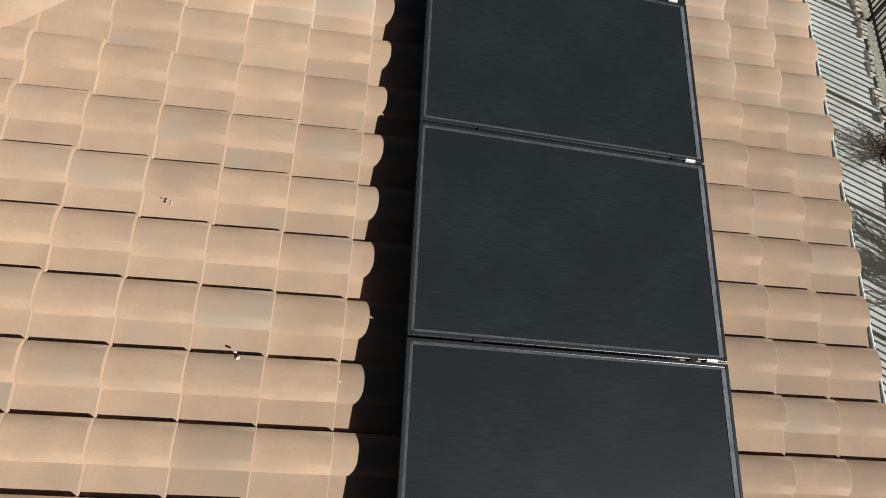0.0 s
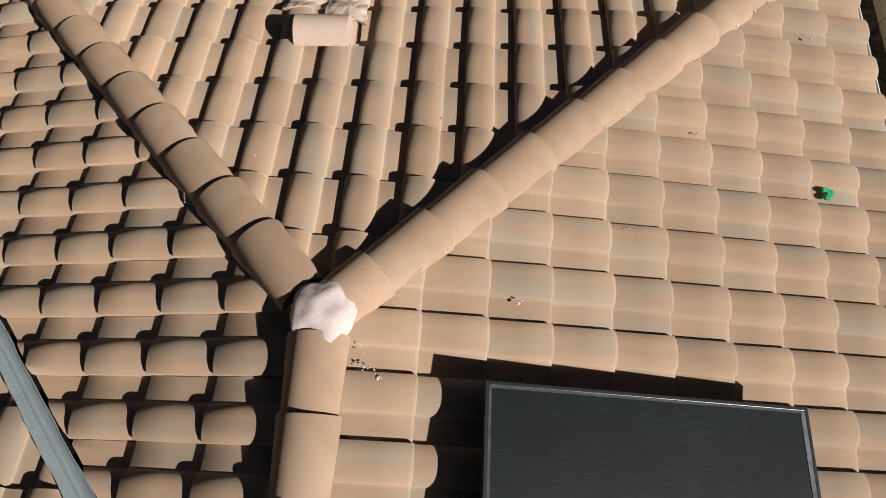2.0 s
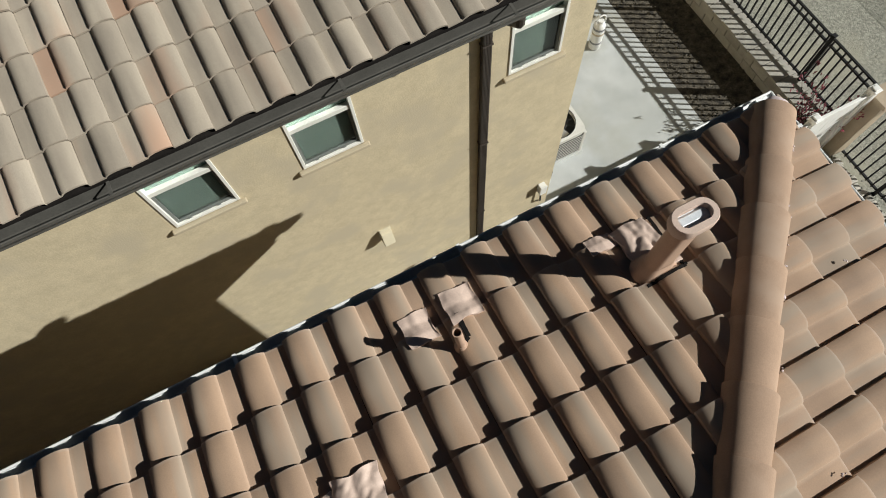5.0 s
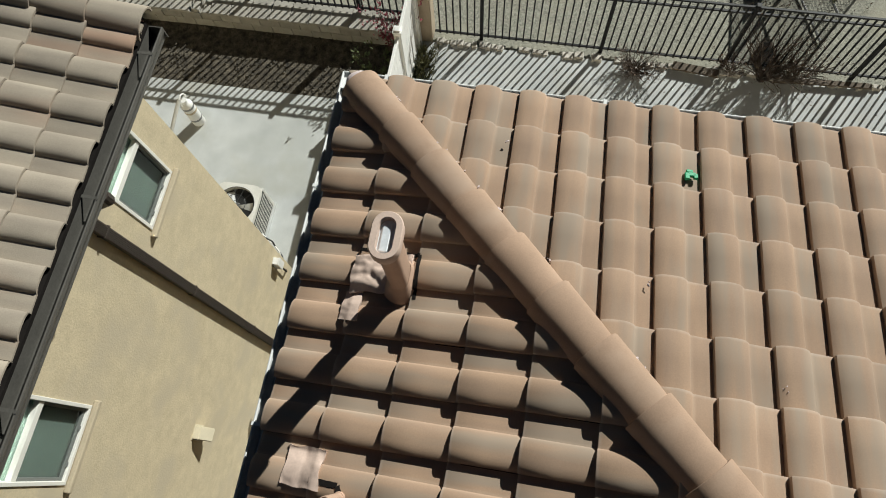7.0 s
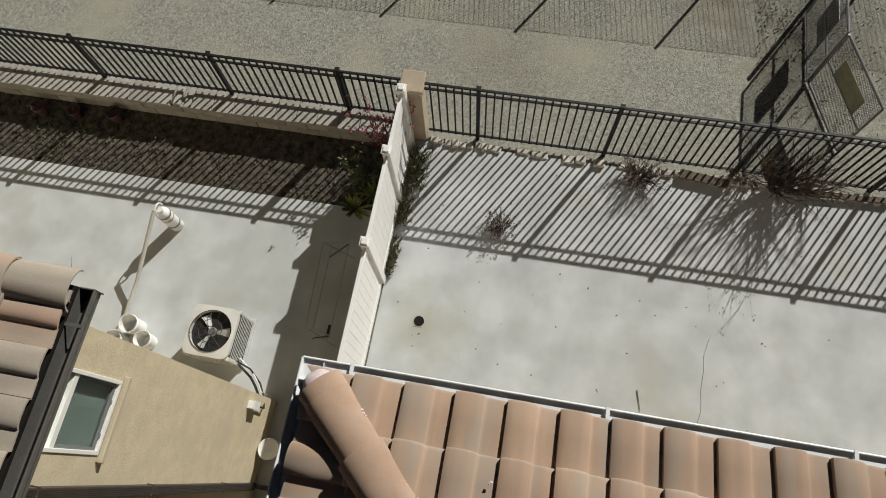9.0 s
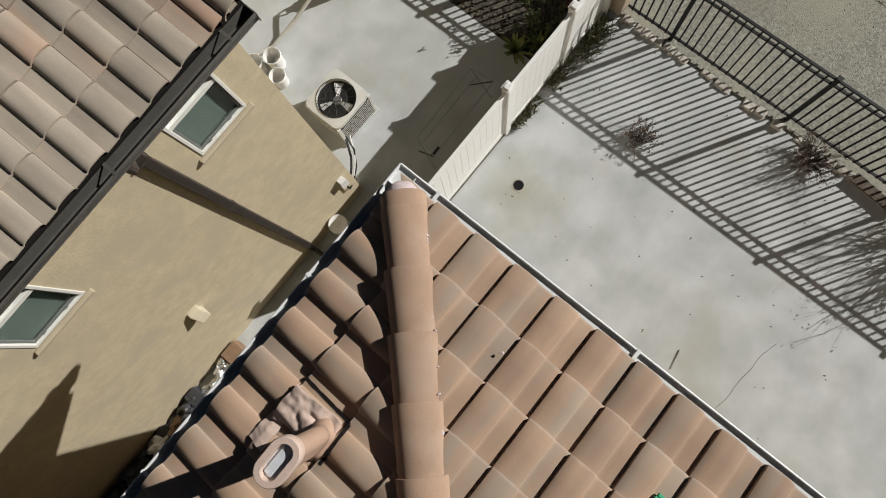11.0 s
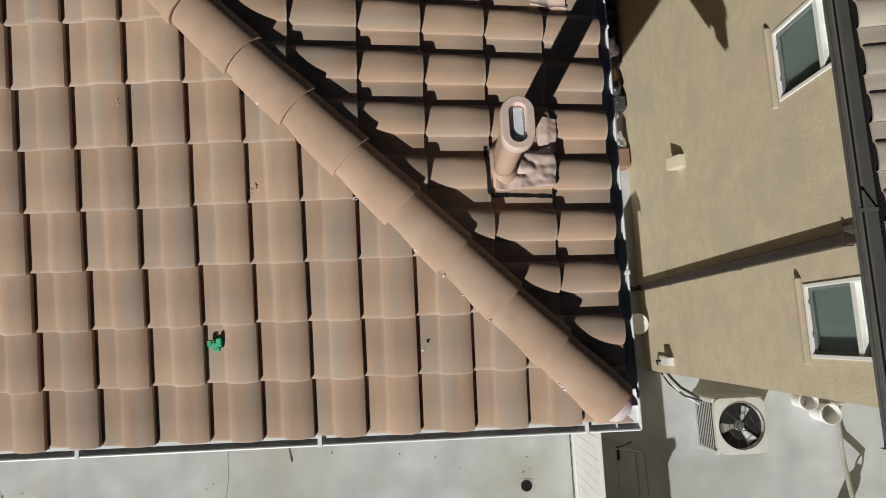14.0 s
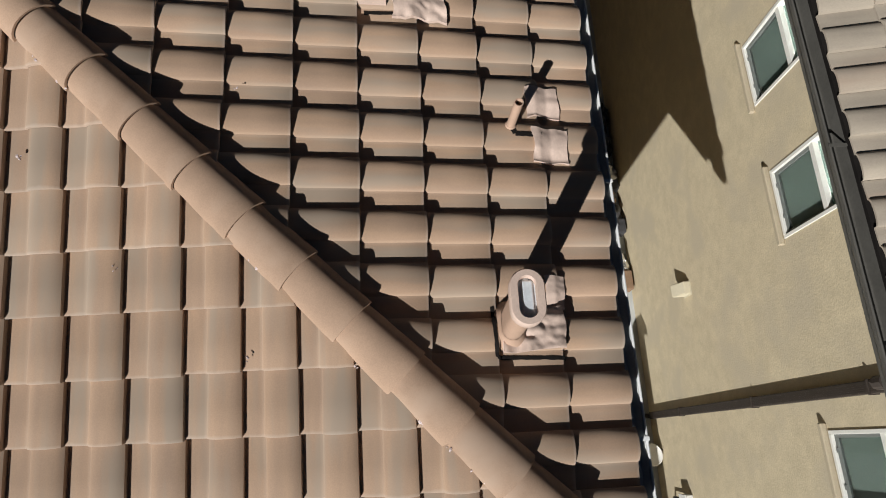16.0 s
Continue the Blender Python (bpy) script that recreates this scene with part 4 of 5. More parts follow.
tagged(link_mesh("roof_grit", bm, m_mortar), "loose mortar crumbs on the roof tiles", "debris", kind="stuff")

# green scrap
bm = bmesh.new()
g = S_A.place(-0.0, 0)
for dx, dy, w, h in ((0, 0, 0.05, 0.03), (0.03, 0.015, 0.03, 0.05), (-0.022, 0.012, 0.026, 0.036), (0.015, -0.025, 0.04, 0.022)):
    box(bm, dx - w / 2, dx + w / 2, dy - h / 2, dy + h / 2, 0, 0.022, Matrix.Translation((2.53, 0.70, roof_z(EAVE - 2.53) + 0.042)) @ S_A.m, 0.004)
tagged(link_mesh("plastic_scrap", bm, m_green), "torn scrap of bright green plastic on the tiles", "debris")


# ---- vents and pipes on the hipped end ----
def tile_height(x, y):
    """Height over the pan plane of slope B at a place."""
    s = ((-x - 0.048) / TW) % 1.0
    d = (EAVE - 0.015 - y) * RUN
    k = (d / EB) % 1.0
    return profile(s) + 0.034 * (1 - k)


def flashing(name, x0, x1, y0, y1, seed, label, lift=0.006, wrinkle=0.008, reach=3):
    """A painted sheet dressed loosely over the tiles, with its edges turned down."""
    nx, ny = max(6, int((x1 - x0) / 0.01)), max(6, int((y1 - y0) / 0.01))
    xs, ys = np.linspace(x0, x1, nx + 1), np.linspace(y0, y1, ny + 1)
    k = reach
    wide = np.array([[tile_height(x0 + (i - k * 2) * 0.01, y0 + (j - k * 2) * 0.01) for i in range(nx + 1 + 4 * k)] for j in range(ny + 1 + 4 * k)])
    n = 2 * k + 1
    top = np.max([wide[a:a + wide.shape[0] - 2 * k, c:c + wide.shape[1] - 2 * k] for a in range(n) for c in range(n)], axis=0)
    soft = np.mean([top[a:a + top.shape[0] - 2 * k, c:c + top.shape[1] - 2 * k] for a in range(n) for c in range(n)], axis=0)
    bm = bmesh.new()
    grid = []
    for j in range(ny + 1):
        row = []
        for i in range(nx + 1):
            x, y = xs[i], ys[j]
            fold = abs(noise.noise(Vector((x * 9 + seed, y * 7, seed)))) + 0.4 * abs(noise.noise(Vector((x * 21, y * 17, seed))))
            off = noise.noise(Vector((x * 8, y * 8, seed * 3))) * 0.03
            xx = x + (off if i in (0, nx) else 0)
            yy = y + (off if j in (0, ny) else 0)
            row.append(bm.verts.new((xx, yy, roof_z(EAVE - yy) + soft[j][i] + lift + wrinkle * fold * 2)))
        grid.append(row)
    for a, b in zip(grid, grid[1:]):
        for i in range(nx):
            bm.faces.new((a[i], a[i + 1], b[i + 1], b[i]))
    border = grid[0] + [r[-1] for r in grid[1:]] + grid[-1][-2::-1] + [r[0] for r in grid[-2:0:-1]]
    low = [bm.verts.new(v.co - Vector((0, 0, 0.025))) for v in border]
    for i in range(len(border)):
        m = (i + 1) % len(border)
        bm.faces.new((border[m], border[i], low[i], low[m]))
    bmesh.ops.recalc_face_normals(bm, faces=bm.faces)
    ob = tagged(link_mesh(name, bm, m_patchcloth, None, "", True), label, "flashing")
    ob.data.set_sharp_from_angle(angle=radians(40))
    return ob


def cut_joint(points, width, label):
    """An open saw-cut in the tiles, seen as a dark slot."""
    bm = bmesh.new()
    for (ax, ay), (bx, by) in zip(points, points[1:]):
        d = Vector((bx - ax, by - ay, 0))
        side = Vector((-d.y, d.x, 0)).normalized() * width / 2
        n = max(4, int(d.length / 0.008))
        rows = []
        for q in range(n + 1):
            c = Vector((ax, ay, 0)) + d * (q / n)
            z = roof_z(EAVE - c.y) + max(tile_height(c.x + e, c.y + f) for e in (-0.008, 0, 0.008) for f in (-0.02, 0, 0.02)) + 0.004
            w = 1 + 0.35 * noise.noise(Vector((c.x * 30, c.y * 30, 4)))
            rows.append([bm.verts.new((c.x + side.x * u * w, c.y + side.y * u * w, z + h)) for u, h in ((-1, -0.012), (-1, 0), (1, 0), (1, -0.012))])
        for a, b in zip(rows, rows[1:]):
            for i in range(3):
                bm.faces.new((a[i], a[i + 1], b[i + 1], b[i]))
    return tagged(link_mesh("tile_cut", bm, m_under), label, "joint")


cut_joint([(1.748, 2.71), (1.735, 2.31), (1.45, 2.300)], 0.022, "dark cut in the tiles round the flue")
cut_joint([(0.365, 2.83), (0.36, 2.53), (0.30, 2.50)], 0.030, "dark cut in the tiles beside the slim vent pipe")
cut_joint([(-2.46, 2.80), (-2.43, 2.55), (-2.52, 2.50)], 0.026, "dark cut in the tiles beside the leaning vent pipe")
cut_joint([(-0.47, 1.97), (-0.455, 1.62)], 0.022, "dark cut in the tiles beside the dormer vent")
LAB = "wrinkled tan painted lead flashing over the tiles"
flashing("lead_flashing", 0.03, 0.22, 2.62, 2.84, 1, LAB)
flashing("lead_flashing", 0.32, 0.53, 2.64, 2.87, 2, LAB)
flashing("lead_flashing", -2.77, -2.58, 2.70, 2.89, 3, LAB)
flashing("lead_flashing", -2.55, -2.27, 2.70, 2.87, 4, LAB)
flashing("lead_flashing", 1.47, 1.70, 2.33, 2.72, 5, "crumpled painted flashing round the flue base", 0.010, 0.018, 4)
flashing("lead_flashing", 1.28, 1.47, 2.62, 2.74, 6, LAB)
flashing("lead_flashing", -1.0, -0.70, 1.93, 2.11, 7, LAB, 0.008, 0.012)
flashing("lead_flashing", -0.70, -0.42, 1.80, 2.14, 8, "crumpled painted flashing beside the dormer vent", 0.008, 0.014, 4)


def stack_pipe(x, y, top, lean, label):
    z = roof_z(EAVE - y)
    p = thing("vent_pipe", label, "pipe", (x, y, z))
    bm = bmesh.new()
    seg = 20
    ex = Vector((lean[0], lean[1], top - z))
    rings = []
    for t, r in ((0, 0.028), (1, 0.028), (1, 0.023), (0.45, 0.022)):
        c = Vector((x, y, z)) + ex * t
        rings.append([bm.verts.new((c.x + r * math.cos(2 * math.pi * i / seg), c.y + r * math.sin(2 * math.pi * i / seg), c.z)) for i in range(seg)])
    for a, b in zip(rings, rings[1:]):
        for i in range(seg):
            bm.faces.new((a[i], a[(i + 1) % seg], b[(i + 1) % seg], b[i]))
    part("pipe", bm, m_pipe, p, "", True)
    bm = bmesh.new()
    bm.faces.new([bm.verts.new((x + ex.x * 0.46 + 0.022 * math.cos(2 * math.pi * i / seg), y + ex.y * 0.46 + 0.022 * math.sin(2 * math.pi * i / seg), z + ex.z * 0.46)) for i in range(seg)])
    part("bore", bm, m_black, p)
    bm = bmesh.new()
    lathe(bm, ((0.05, 0.0), (0.042, 0.05), (0.032, 0.08), (0.029, 0.088)), (x + ex.x * 0.2, y + ex.y * 0.2, z))
    part("boot", bm, m_pipe, p, "tan painted boot", True)
    return p


stack_pipe(0.305, 2.50, 6.64, (-0.018, 0.03), "slim tan painted vent pipe standing on the roof")
stack_pipe(-2.53, 2.50, 6.575, (-0.05, 0.04), "slim tan painted vent pipe with its dark bore showing")


def racetrack(cx, cy, w, d, seg=12):
    """An oval outline: straight sides along x, round ends."""
    out = []
    for side, a0 in ((1, -math.pi / 2), (-1, math.pi / 2)):
        for k in range(seg + 1):
            a = a0 + math.pi * k / seg
            out.append((cx + side * (w / 2 - d / 2) + d / 2 * math.cos(a), cy + d / 2 * math.sin(a)))
    return out


m_liner = mat("galvanised_liner", (0.72, 0.76, 0.80), 0.45, 0.06, 20, 80, 0.03, metal=0.25)


def flue(x, y, top):
    z = roof_z(EAVE - y) + 0.0
    f = thing("flue_vent", "oval tan painted metal flue with collar top", "flue", (x, y, z))

    def rings(levels):
        bm = bmesh.new()
        loops = []
        for w, d, h in levels:
            loops.append([bm.verts.new((px, py, h)) for px, py in racetrack(x - 0.02, y, w, d)])
        for a, b in zip(loops, loops[1:]):
            n = len(a)
            for i in range(n):
                bm.faces.new((a[i], a[(i + 1) % n], b[(i + 1) % n], b[i]))
        return bm

    part("pipe", rings([(0.19, 0.115, z), (0.19, 0.115, top - 0.09)]), m_pipe, f, "", True)
    part("collar", rings([(0.185, 0.11, top - 0.095), (0.255, 0.155, top - 0.085), (0.262, 0.162, top - 0.07), (0.262, 0.162, top - 0.008), (0.252, 0.152, top), (0.196, 0.088, top), (0.190, 0.083, top - 0.01), (0.190, 0.083, top - 0.05)]), m_patchcloth, f, "tan collar round the opening", True)
    bm = bmesh.new()
    bm.faces.new([bm.verts.new((px, py, top - 0.045)) for px, py in racetrack(x - 0.02, y, 0.192, 0.085)])
    part("inner_liner", bm, m_liner, f, "bright galvanised liner")
    bm = bmesh.new()
    box(bm, x - 0.10, x + 0.05, y - 0.020, y + 0.028, top - 0.044, top - 0.03, None, 0.006)
    part("baffle", bm, m_liner, f, "bright metal baffle")
    part("base_cone", rings([(0.30, 0.22, z + 0.03), (0.24, 0.16, z + 0.08), (0.195, 0.12, z + 0.17)]), m_pipe, f, "", True)
    return f


flue(1.585, 2.395, 7.15)

# curved dormer vent
dv = thing("dormer_vent", "curved tan painted metal roof vent hood", "roof vent", (-0.68, 1.64, roof_z(EAVE - 1.64)))
bm = bmesh.new()
x0, x1, n = -0.855, -0.505, 12
prev = None
zb = roof_z(EAVE - 1.53) + 0.05
arc = []
for k in range(n + 1):
    a = radians(152 - 112 * k / n)
    arc.append((1.655 + 0.142 * math.cos(a), zb - 0.045 + 0.165 * math.sin(a)))
outer = [[bm.verts.new((x, y, z)) for x in (x0, x0 + 0.01, x1 - 0.01, x1)] for y, z in arc]
for a, b in zip(outer, outer[1:]):
    for i in range(3):
        bm.faces.new((a[i], a[i + 1], b[i + 1], b[i]))
thicken(bm, 0.004)
bmesh.ops.recalc_face_normals(bm, faces=bm.faces)
part("hood", bm, m_patchcloth, dv, "", True)
for x in (x0, x1):
    bm = bmesh.new()
    vs = [bm.verts.new((x, y, z - 0.002)) for y, z in arc] + [bm.verts.new((x, arc[-1][0], roof_z(EAVE - 1.745) + 0.01)), bm.verts.new((x, 1.53, roof_z(EAVE - 1.53) + 0.01))]
    bm.faces.new(vs)
    thicken(bm, 0.004)
    bmesh.ops.recalc_face_normals(bm, faces=bm.faces)
    part("cheek", bm, m_patchcloth, dv)
part("mesh_back", boxed(x0 + 0.01, x1 - 0.01, 1.66, 1.665, roof_z(EAVE - 1.66), zb + 0.06), m_black, dv, "dark opening")

# ---- yard: vinyl fence ----
vf = thing("vinyl_fence", "white vinyl privacy fence between the yards", "fence", (5.45, 3.97, 0))
VY = 3.97


def fence_post(x, h):
    bm = bmesh.new()
    box(bm, x - 0.062, x + 0.062, VY - 0.062, VY + 0.062, 0, h, None, 0.006)
    post = part("post", bm, m_vinyl, vf)
    bm = bmesh.new()
    box(bm, x - 0.075, x + 0.075, VY - 0.075, VY + 0.075, h, h + 0.03, None, 0.006)
    box(bm, x - 0.05, x + 0.05, VY - 0.05, VY + 0.05, h + 0.03, h + 0.05, None, 0.01)
    part("cap", bm, m_vinyl, post)


for x, h in ((5.46, 1.82), (6.95, 1.82), (8.06, 1.80), (2.70, 1.82)):
    fence_post(x, h)
for xa, xb, h in ((2.76, 5.40, 1.72), (5.52, 6.89, 1.72), (7.01, 8.0, 1.70)):
    part("rail", boxed(xa, xb, VY - 0.025, VY + 0.025, h - 0.06, h + 0.03, None, 0.004), m_vinyl, vf)
    part("rail", boxed(xa, xb, VY - 0.025, VY + 0.025, 0.06, 0.2, None, 0.004), m_vinyl, vf)
    n = round((xb - xa) / 0.15)
    w = (xb - xa) / n
    for k in range(n):
        part("board", boxed(xa + k * w + 0.003, xa + (k + 1) * w - 0.003, VY - 0.014, VY + 0.014, 0.2, h - 0.06), m_vinyl, vf)

pil = thing("pilaster", "tan concrete fence pilaster with a flat cap", "pillar", (8.32, 3.86, 0))
m_pil = mat("tan_concrete", (0.42, 0.34, 0.25), 0.95, 0.1, 4, 70, 0.4)
part("shaft", boxed(8.20, 8.52, 3.72, 4.02, 0, 1.52, None, 0.012), m_pil, pil)
part("cap", boxed(8.16, 8.56, 3.68, 4.06, 1.52, 1.60, None, 0.012), m_pil, pil)

# ---- iron fences ----
FX = 8.40


def iron_fence(y0, y1, posts, base, top, label):
    fn = thing("iron_fence", label, "fence", (FX, (y0 + y1) / 2, base))
    for y in posts:
        p = part("post", boxed(FX - 0.032, FX + 0.032, y - 0.032, y + 0.032, base - 0.04, top + 0.03, None, 0.004), m_iron, fn)
        bm = bmesh.new()
        box(bm, FX - 0.04, FX + 0.04, y - 0.04, y + 0.04, top + 0.03, top + 0.045, None, 0.004)
        part("post_cap", bm, m_iron, p)
    for z in (top - 0.02, top - 0.16, base + 0.10):
        part("rail", boxed(FX - 0.018, FX + 0.018, y0, y1, z - 0.016, z + 0.016), m_iron, fn)
    n = int((y1 - y0) / 0.1335)
    me = None
    for k in range(n + 1):
        y = y0 + 0.05 + k * 0.1335
        if y > y1 or any(abs(y - q) < 0.05 for q in posts):
            continue
        if me is None:
            bm = bmesh.new()
            box(bm, -0.013, 0.013, -0.013, 0.013, base + 0.05, top - 0.02)
            ob = part("picket", bm, m_iron, fn)
            me = ob.data
        else:
            ob = new("picket", me)
            ob.parent = fn
            ob.matrix_parent_inverse = Matrix.Translation(-fn.location)
        ob.location = (FX, y, 0)
    return fn


iron_fence(-13.0, 3.70, [2.80, 0.53, -1.74, -4.01, -6.28, -8.55, -10.8], 0.0, 1.53, "black iron picket fence along the concrete yard")
iron_fence(4.08, 17.5, [5.13, 7.35, 9.85, 12.2, 14.6], 0.42, 1.56, "black iron picket fence on top of the block wall")

# block wall
bw = thing("block_wall", "low grey concrete block garden wall with loose cap blocks", "wall", (8.15, 10, 0))
rng = random.Random(3)
y = 4.08
k = 0
while y < 16:
    for c in range(2):
        o = 0.0 if c == 0 else 0.2
        part("block", boxed(8.02 + rng.uniform(-0.006, 0.006), 8.45, y + o + 0.004, y + o + 0.39, c * 0.19 - 0.02, c * 0.19 + 0.165, None, 0.006), m_block, bw)
    y += 0.4
y = 4.08
while y < 16:
    w = rng.uniform(0.38, 0.41)
    if not (7.9 < y < 8.45):
        part("cap_block", boxed(7.99 + rng.uniform(-0.012, 0.012), 8.47, y + 0.005, y + w - 0.005, 0.365, 0.425, Matrix.Rotation(0, 4, "Z"), 0.008), m_block, bw)
    else:
        for q in range(2):
            part("cap_block", boxed(8.0 + 0.03 * q, 8.4, y + 0.02 + q * 0.2, y + 0.15 + q * 0.2, 0.35, 0.40 + 0.03 * q, None, 0.012), m_block, bw, "broken cap block")
    y += w

# stones along the own fence
kerb = tagged(new("stone_edging"), "broken pale stones lining the fence foot", "edging")
kerb.location = (8.2, -3, 0)
m_stone = mat("pale_stone", (0.46, 0.43, 0.38), 0.95, 0.15, 8, 60, 0.5, per="object", amount=0.25)
y = 3.65
while y > -11:
    w = rng.uniform(0.08, 0.22)
    if rng.random() < 0.82:
        bm = bmesh.new()
        box(bm, 8.16 + rng.uniform(-0.03, 0.03), 8.16 + rng.uniform(0.08, 0.13), y - w, y, -0.02, rng.uniform(0.03, 0.09), None, 0.015)
        for v in bm.verts:
            v.co += Vector((noise.noise(v.co * 9), noise.noise(v.co * 9 + Vector((5, 0, 0))), noise.noise(v.co * 7))) * 0.02
        part("stone", bm, m_stone, kerb)
    y -= w + rng.uniform(0.0, 0.05)

# drain
dr = thing("floor_drain", "round dark floor drain grate in the slab", "drain", (4.87, 3.22, 0))
part("plate", boxed(4.77, 4.97, 3.12, 3.32, 0.001, 0.006, Matrix.Identity(4), 0.002), m_block, dr)
bm = bmesh.new()
lathe(bm, ((0.085, 0.006), (0.085, 0.012), (0.07, 0.012), (0.07, 0.0075)), (4.87, 3.22, 0), 24)
part("ring", bm, m_iron, dr)
for k in range(5):
    o = -0.05 + k * 0.025
    part("bar", boxed(4.87 + o - 0.005, 4.87 + o + 0.005, 3.16, 3.28, 0.0085, 0.013), m_iron, dr)


# ---- plants ----
def leaf_mat(name, base, second):
    return mat(name, base, 0.6, 0.2, 9, 60, 0.1, second=second, per="island", amount=0.35)


m_leaf = leaf_mat("green_leaf", (0.08, 0.105, 0.035), (0.13, 0.16, 0.06))
m_yucca = leaf_mat("yellow_green_leaf", (0.17, 0.21, 0.05), (0.32, 0.34, 0.11))
m_red = leaf_mat("red_leaf", (0.20, 0.025, 0.05), (0.30, 0.07, 0.09))
m_twig = mat("grey_twig", (0.085, 0.065, 0.05), 0.9, 0.2, 10, 60, 0.3)


def leaf(bm, p, d, up, length, width):
    """A small folded leaf of four faces."""
    d = d.normalized()
    side = d.cross(up)
    if side.length < 1e-3:
        side = Vector((1, 0, 0))
    side.normalize()
    n = side.cross(d)
    a = bm.verts.new(p)
    m1 = bm.verts.new(p + d * length * 0.45 + side * width - n * width * 0.3)
    m2 = bm.verts.new(p + d * length * 0.45 - side * width - n * width * 0.3)
    c = bm.verts.new(p + d * length * 0.5)
    e = bm.verts.new(p + d * length - n * length * 0.15)
    for f in ((a, m1, c), (a, c, m2), (m1, e, c), (c, e, m2)):
        bm.faces.new(f)


def twigs(bm, rng, base, n, spread, height, r=0.008, bend=0.4, forks=3, tips=None):
    for k in range(n):
        a = rng.uniform(0, 2 * math.pi)
        d = Vector((math.cos(a) * spread, math.sin(a) * spread, 1)).normalized()
        p = Vector(base) + Vector((rng.uniform(-0.05, 0.05), rng.uniform(-0.05, 0.05), 0))
        length = height * rng.uniform(0.5, 1.1)
        steps = 5
        rr = r * rng.uniform(0.7, 1.2)
        for s in range(steps):
            q = p + d * length / steps
            cyl(bm, rr, rr * 0.75, p, q, 5, False)
            rr *= 0.75
            if s > 0:
                for f in range(rng.randint(0, forks)):
                    fd = (d + Vector((rng.uniform(-1, 1), rng.uniform(-1, 1), rng.uniform(-0.2, 0.8))) * 0.8).normalized()
                    e = q + fd * length * rng.uniform(0.12, 0.3)
                    cyl(bm, rr * 0.7, rr * 0.35, q, e, 4, False)
                    if tips is not None:
                        tips.append((e, fd))
            d = (d + Vector((rng.uniform(-bend, bend), rng.uniform(-bend, bend), rng.uniform(-0.15, 0.1)))).normalized()
            p = q
        if tips is not None:
            tips.append((p, d))


def shrub(name, at, n, spread, height, label, leaf_material=None, leaves=0, size=0.04, seed=1, category="shrub", r=0.008):
    rng = random.Random(seed)
    sh = thing(name, label, category, at)
    bm = bmesh.new()
    tips = []
    twigs(bm, rng, at, n, spread, height, r * 1.5, tips=tips)
    part("branchwork", bm, m_twig, sh)
    if leaves:
        bm = bmesh.new()
        for k in range(leaves):
            p, d = rng.choice(tips)
            p = p + Vector((rng.gauss(0, 0.03), rng.gauss(0, 0.03), rng.gauss(0, 0.03)))
            dd = (d + Vector((rng.uniform(-1, 1), rng.uniform(-1, 1), rng.uniform(-0.4, 0.8)))).normalized()
            leaf(bm, p, dd, Vector((0, 0, 1)), size * rng.uniform(0.6, 1.4), size * rng.uniform(0.15, 0.3))
        part("foliage", bm, leaf_material, sh)
    return sh


m_dry = leaf_mat("dry_leaf", (0.10, 0.07, 0.05), (0.16, 0.11, 0.08))
shrub("bare_shrub", (8.02, -0.14, 0), 60, 1.3, 0.50, "leafless dense brown shrub at the iron fence", m_dry, 900, 0.035, 11)
shrub("bare_shrub", (8.15, -2.40, 0), 60, 0.62, 1.35, "tall leafless twiggy shrub against the iron fence", m_dry, 700, 0.04, 12, r=0.011)
shrub("bare_shrub", (8.2, -2.95, 0), 34, 0.7, 0.95, "leafless twiggy shrub against the iron fence", m_dry, 500, 0.035, 13, r=0.009)
shrub("bare_shrub", (8.25, -1.85, 0), 26, 0.9, 0.55, "low leafless shrub behind a board", m_dry, 500, 0.035, 18, r=0.007)
shrub("dead_weed", (6.66, 2.18, 0), 44, 1.2, 0.27, "small dead weed growing from the slab", m_dry, 620, 0.04, 14, "weed", 0.004)
shrub("red_shrub", (7.82, 4.42, 0), 14, 0.28, 1.2, "small shrub with dark red leaves", m_red, 420, 0.07, 15)
shrub("garden_shrub", (7.2, 4.55, 0), 10, 0.7, 0.7, "low dark green shrub in the bed", m_leaf, 500, 0.06, 16)


def grass(name, x0, x1, y0, y1, n, h, seed, label, material):
    rng = random.Random(seed)
    bm = bmesh.new()
    for k in range(n):
        x = rng.uniform(x0, x1)
        y = rng.triangular(y0, y1, y1)
        d = Vector((rng.uniform(-0.6, 0.6), rng.uniform(-0.9, 0.4), 1))
        leaf(bm, Vector((x, y, 0)), d, Vector((rng.uniform(-1, 1), rng.uniform(-1, 1), 0)), h * rng.uniform(0.4, 1.2), 0.012)
    return tagged(link_mesh(name, bm, material), label, "plant", kind="stuff")


m_olive = leaf_mat("olive_weed", (0.085, 0.085, 0.038), (0.15, 0.14, 0.065))
grass("fence_weeds", 5.55, 6.25, 3.76, 3.94, 200, 0.22, 21, "green weeds along the vinyl fence foot", m_olive)
grass("fence_weeds", 6.5, 7.1, 3.72, 3.94, 170, 0.28, 22, "green weeds along the vinyl fence foot", m_olive)
grass("fence_weeds", 7.15, 7.95, 3.55, 3.94, 330, 0.36, 23, "tall green weeds along the vinyl fence foot", m_olive)
grass("bed_weeds", 6.8, 7.6, 9.6, 11.0, 160, 0.10, 24, "sparse weeds in the garden bed", m_leaf)


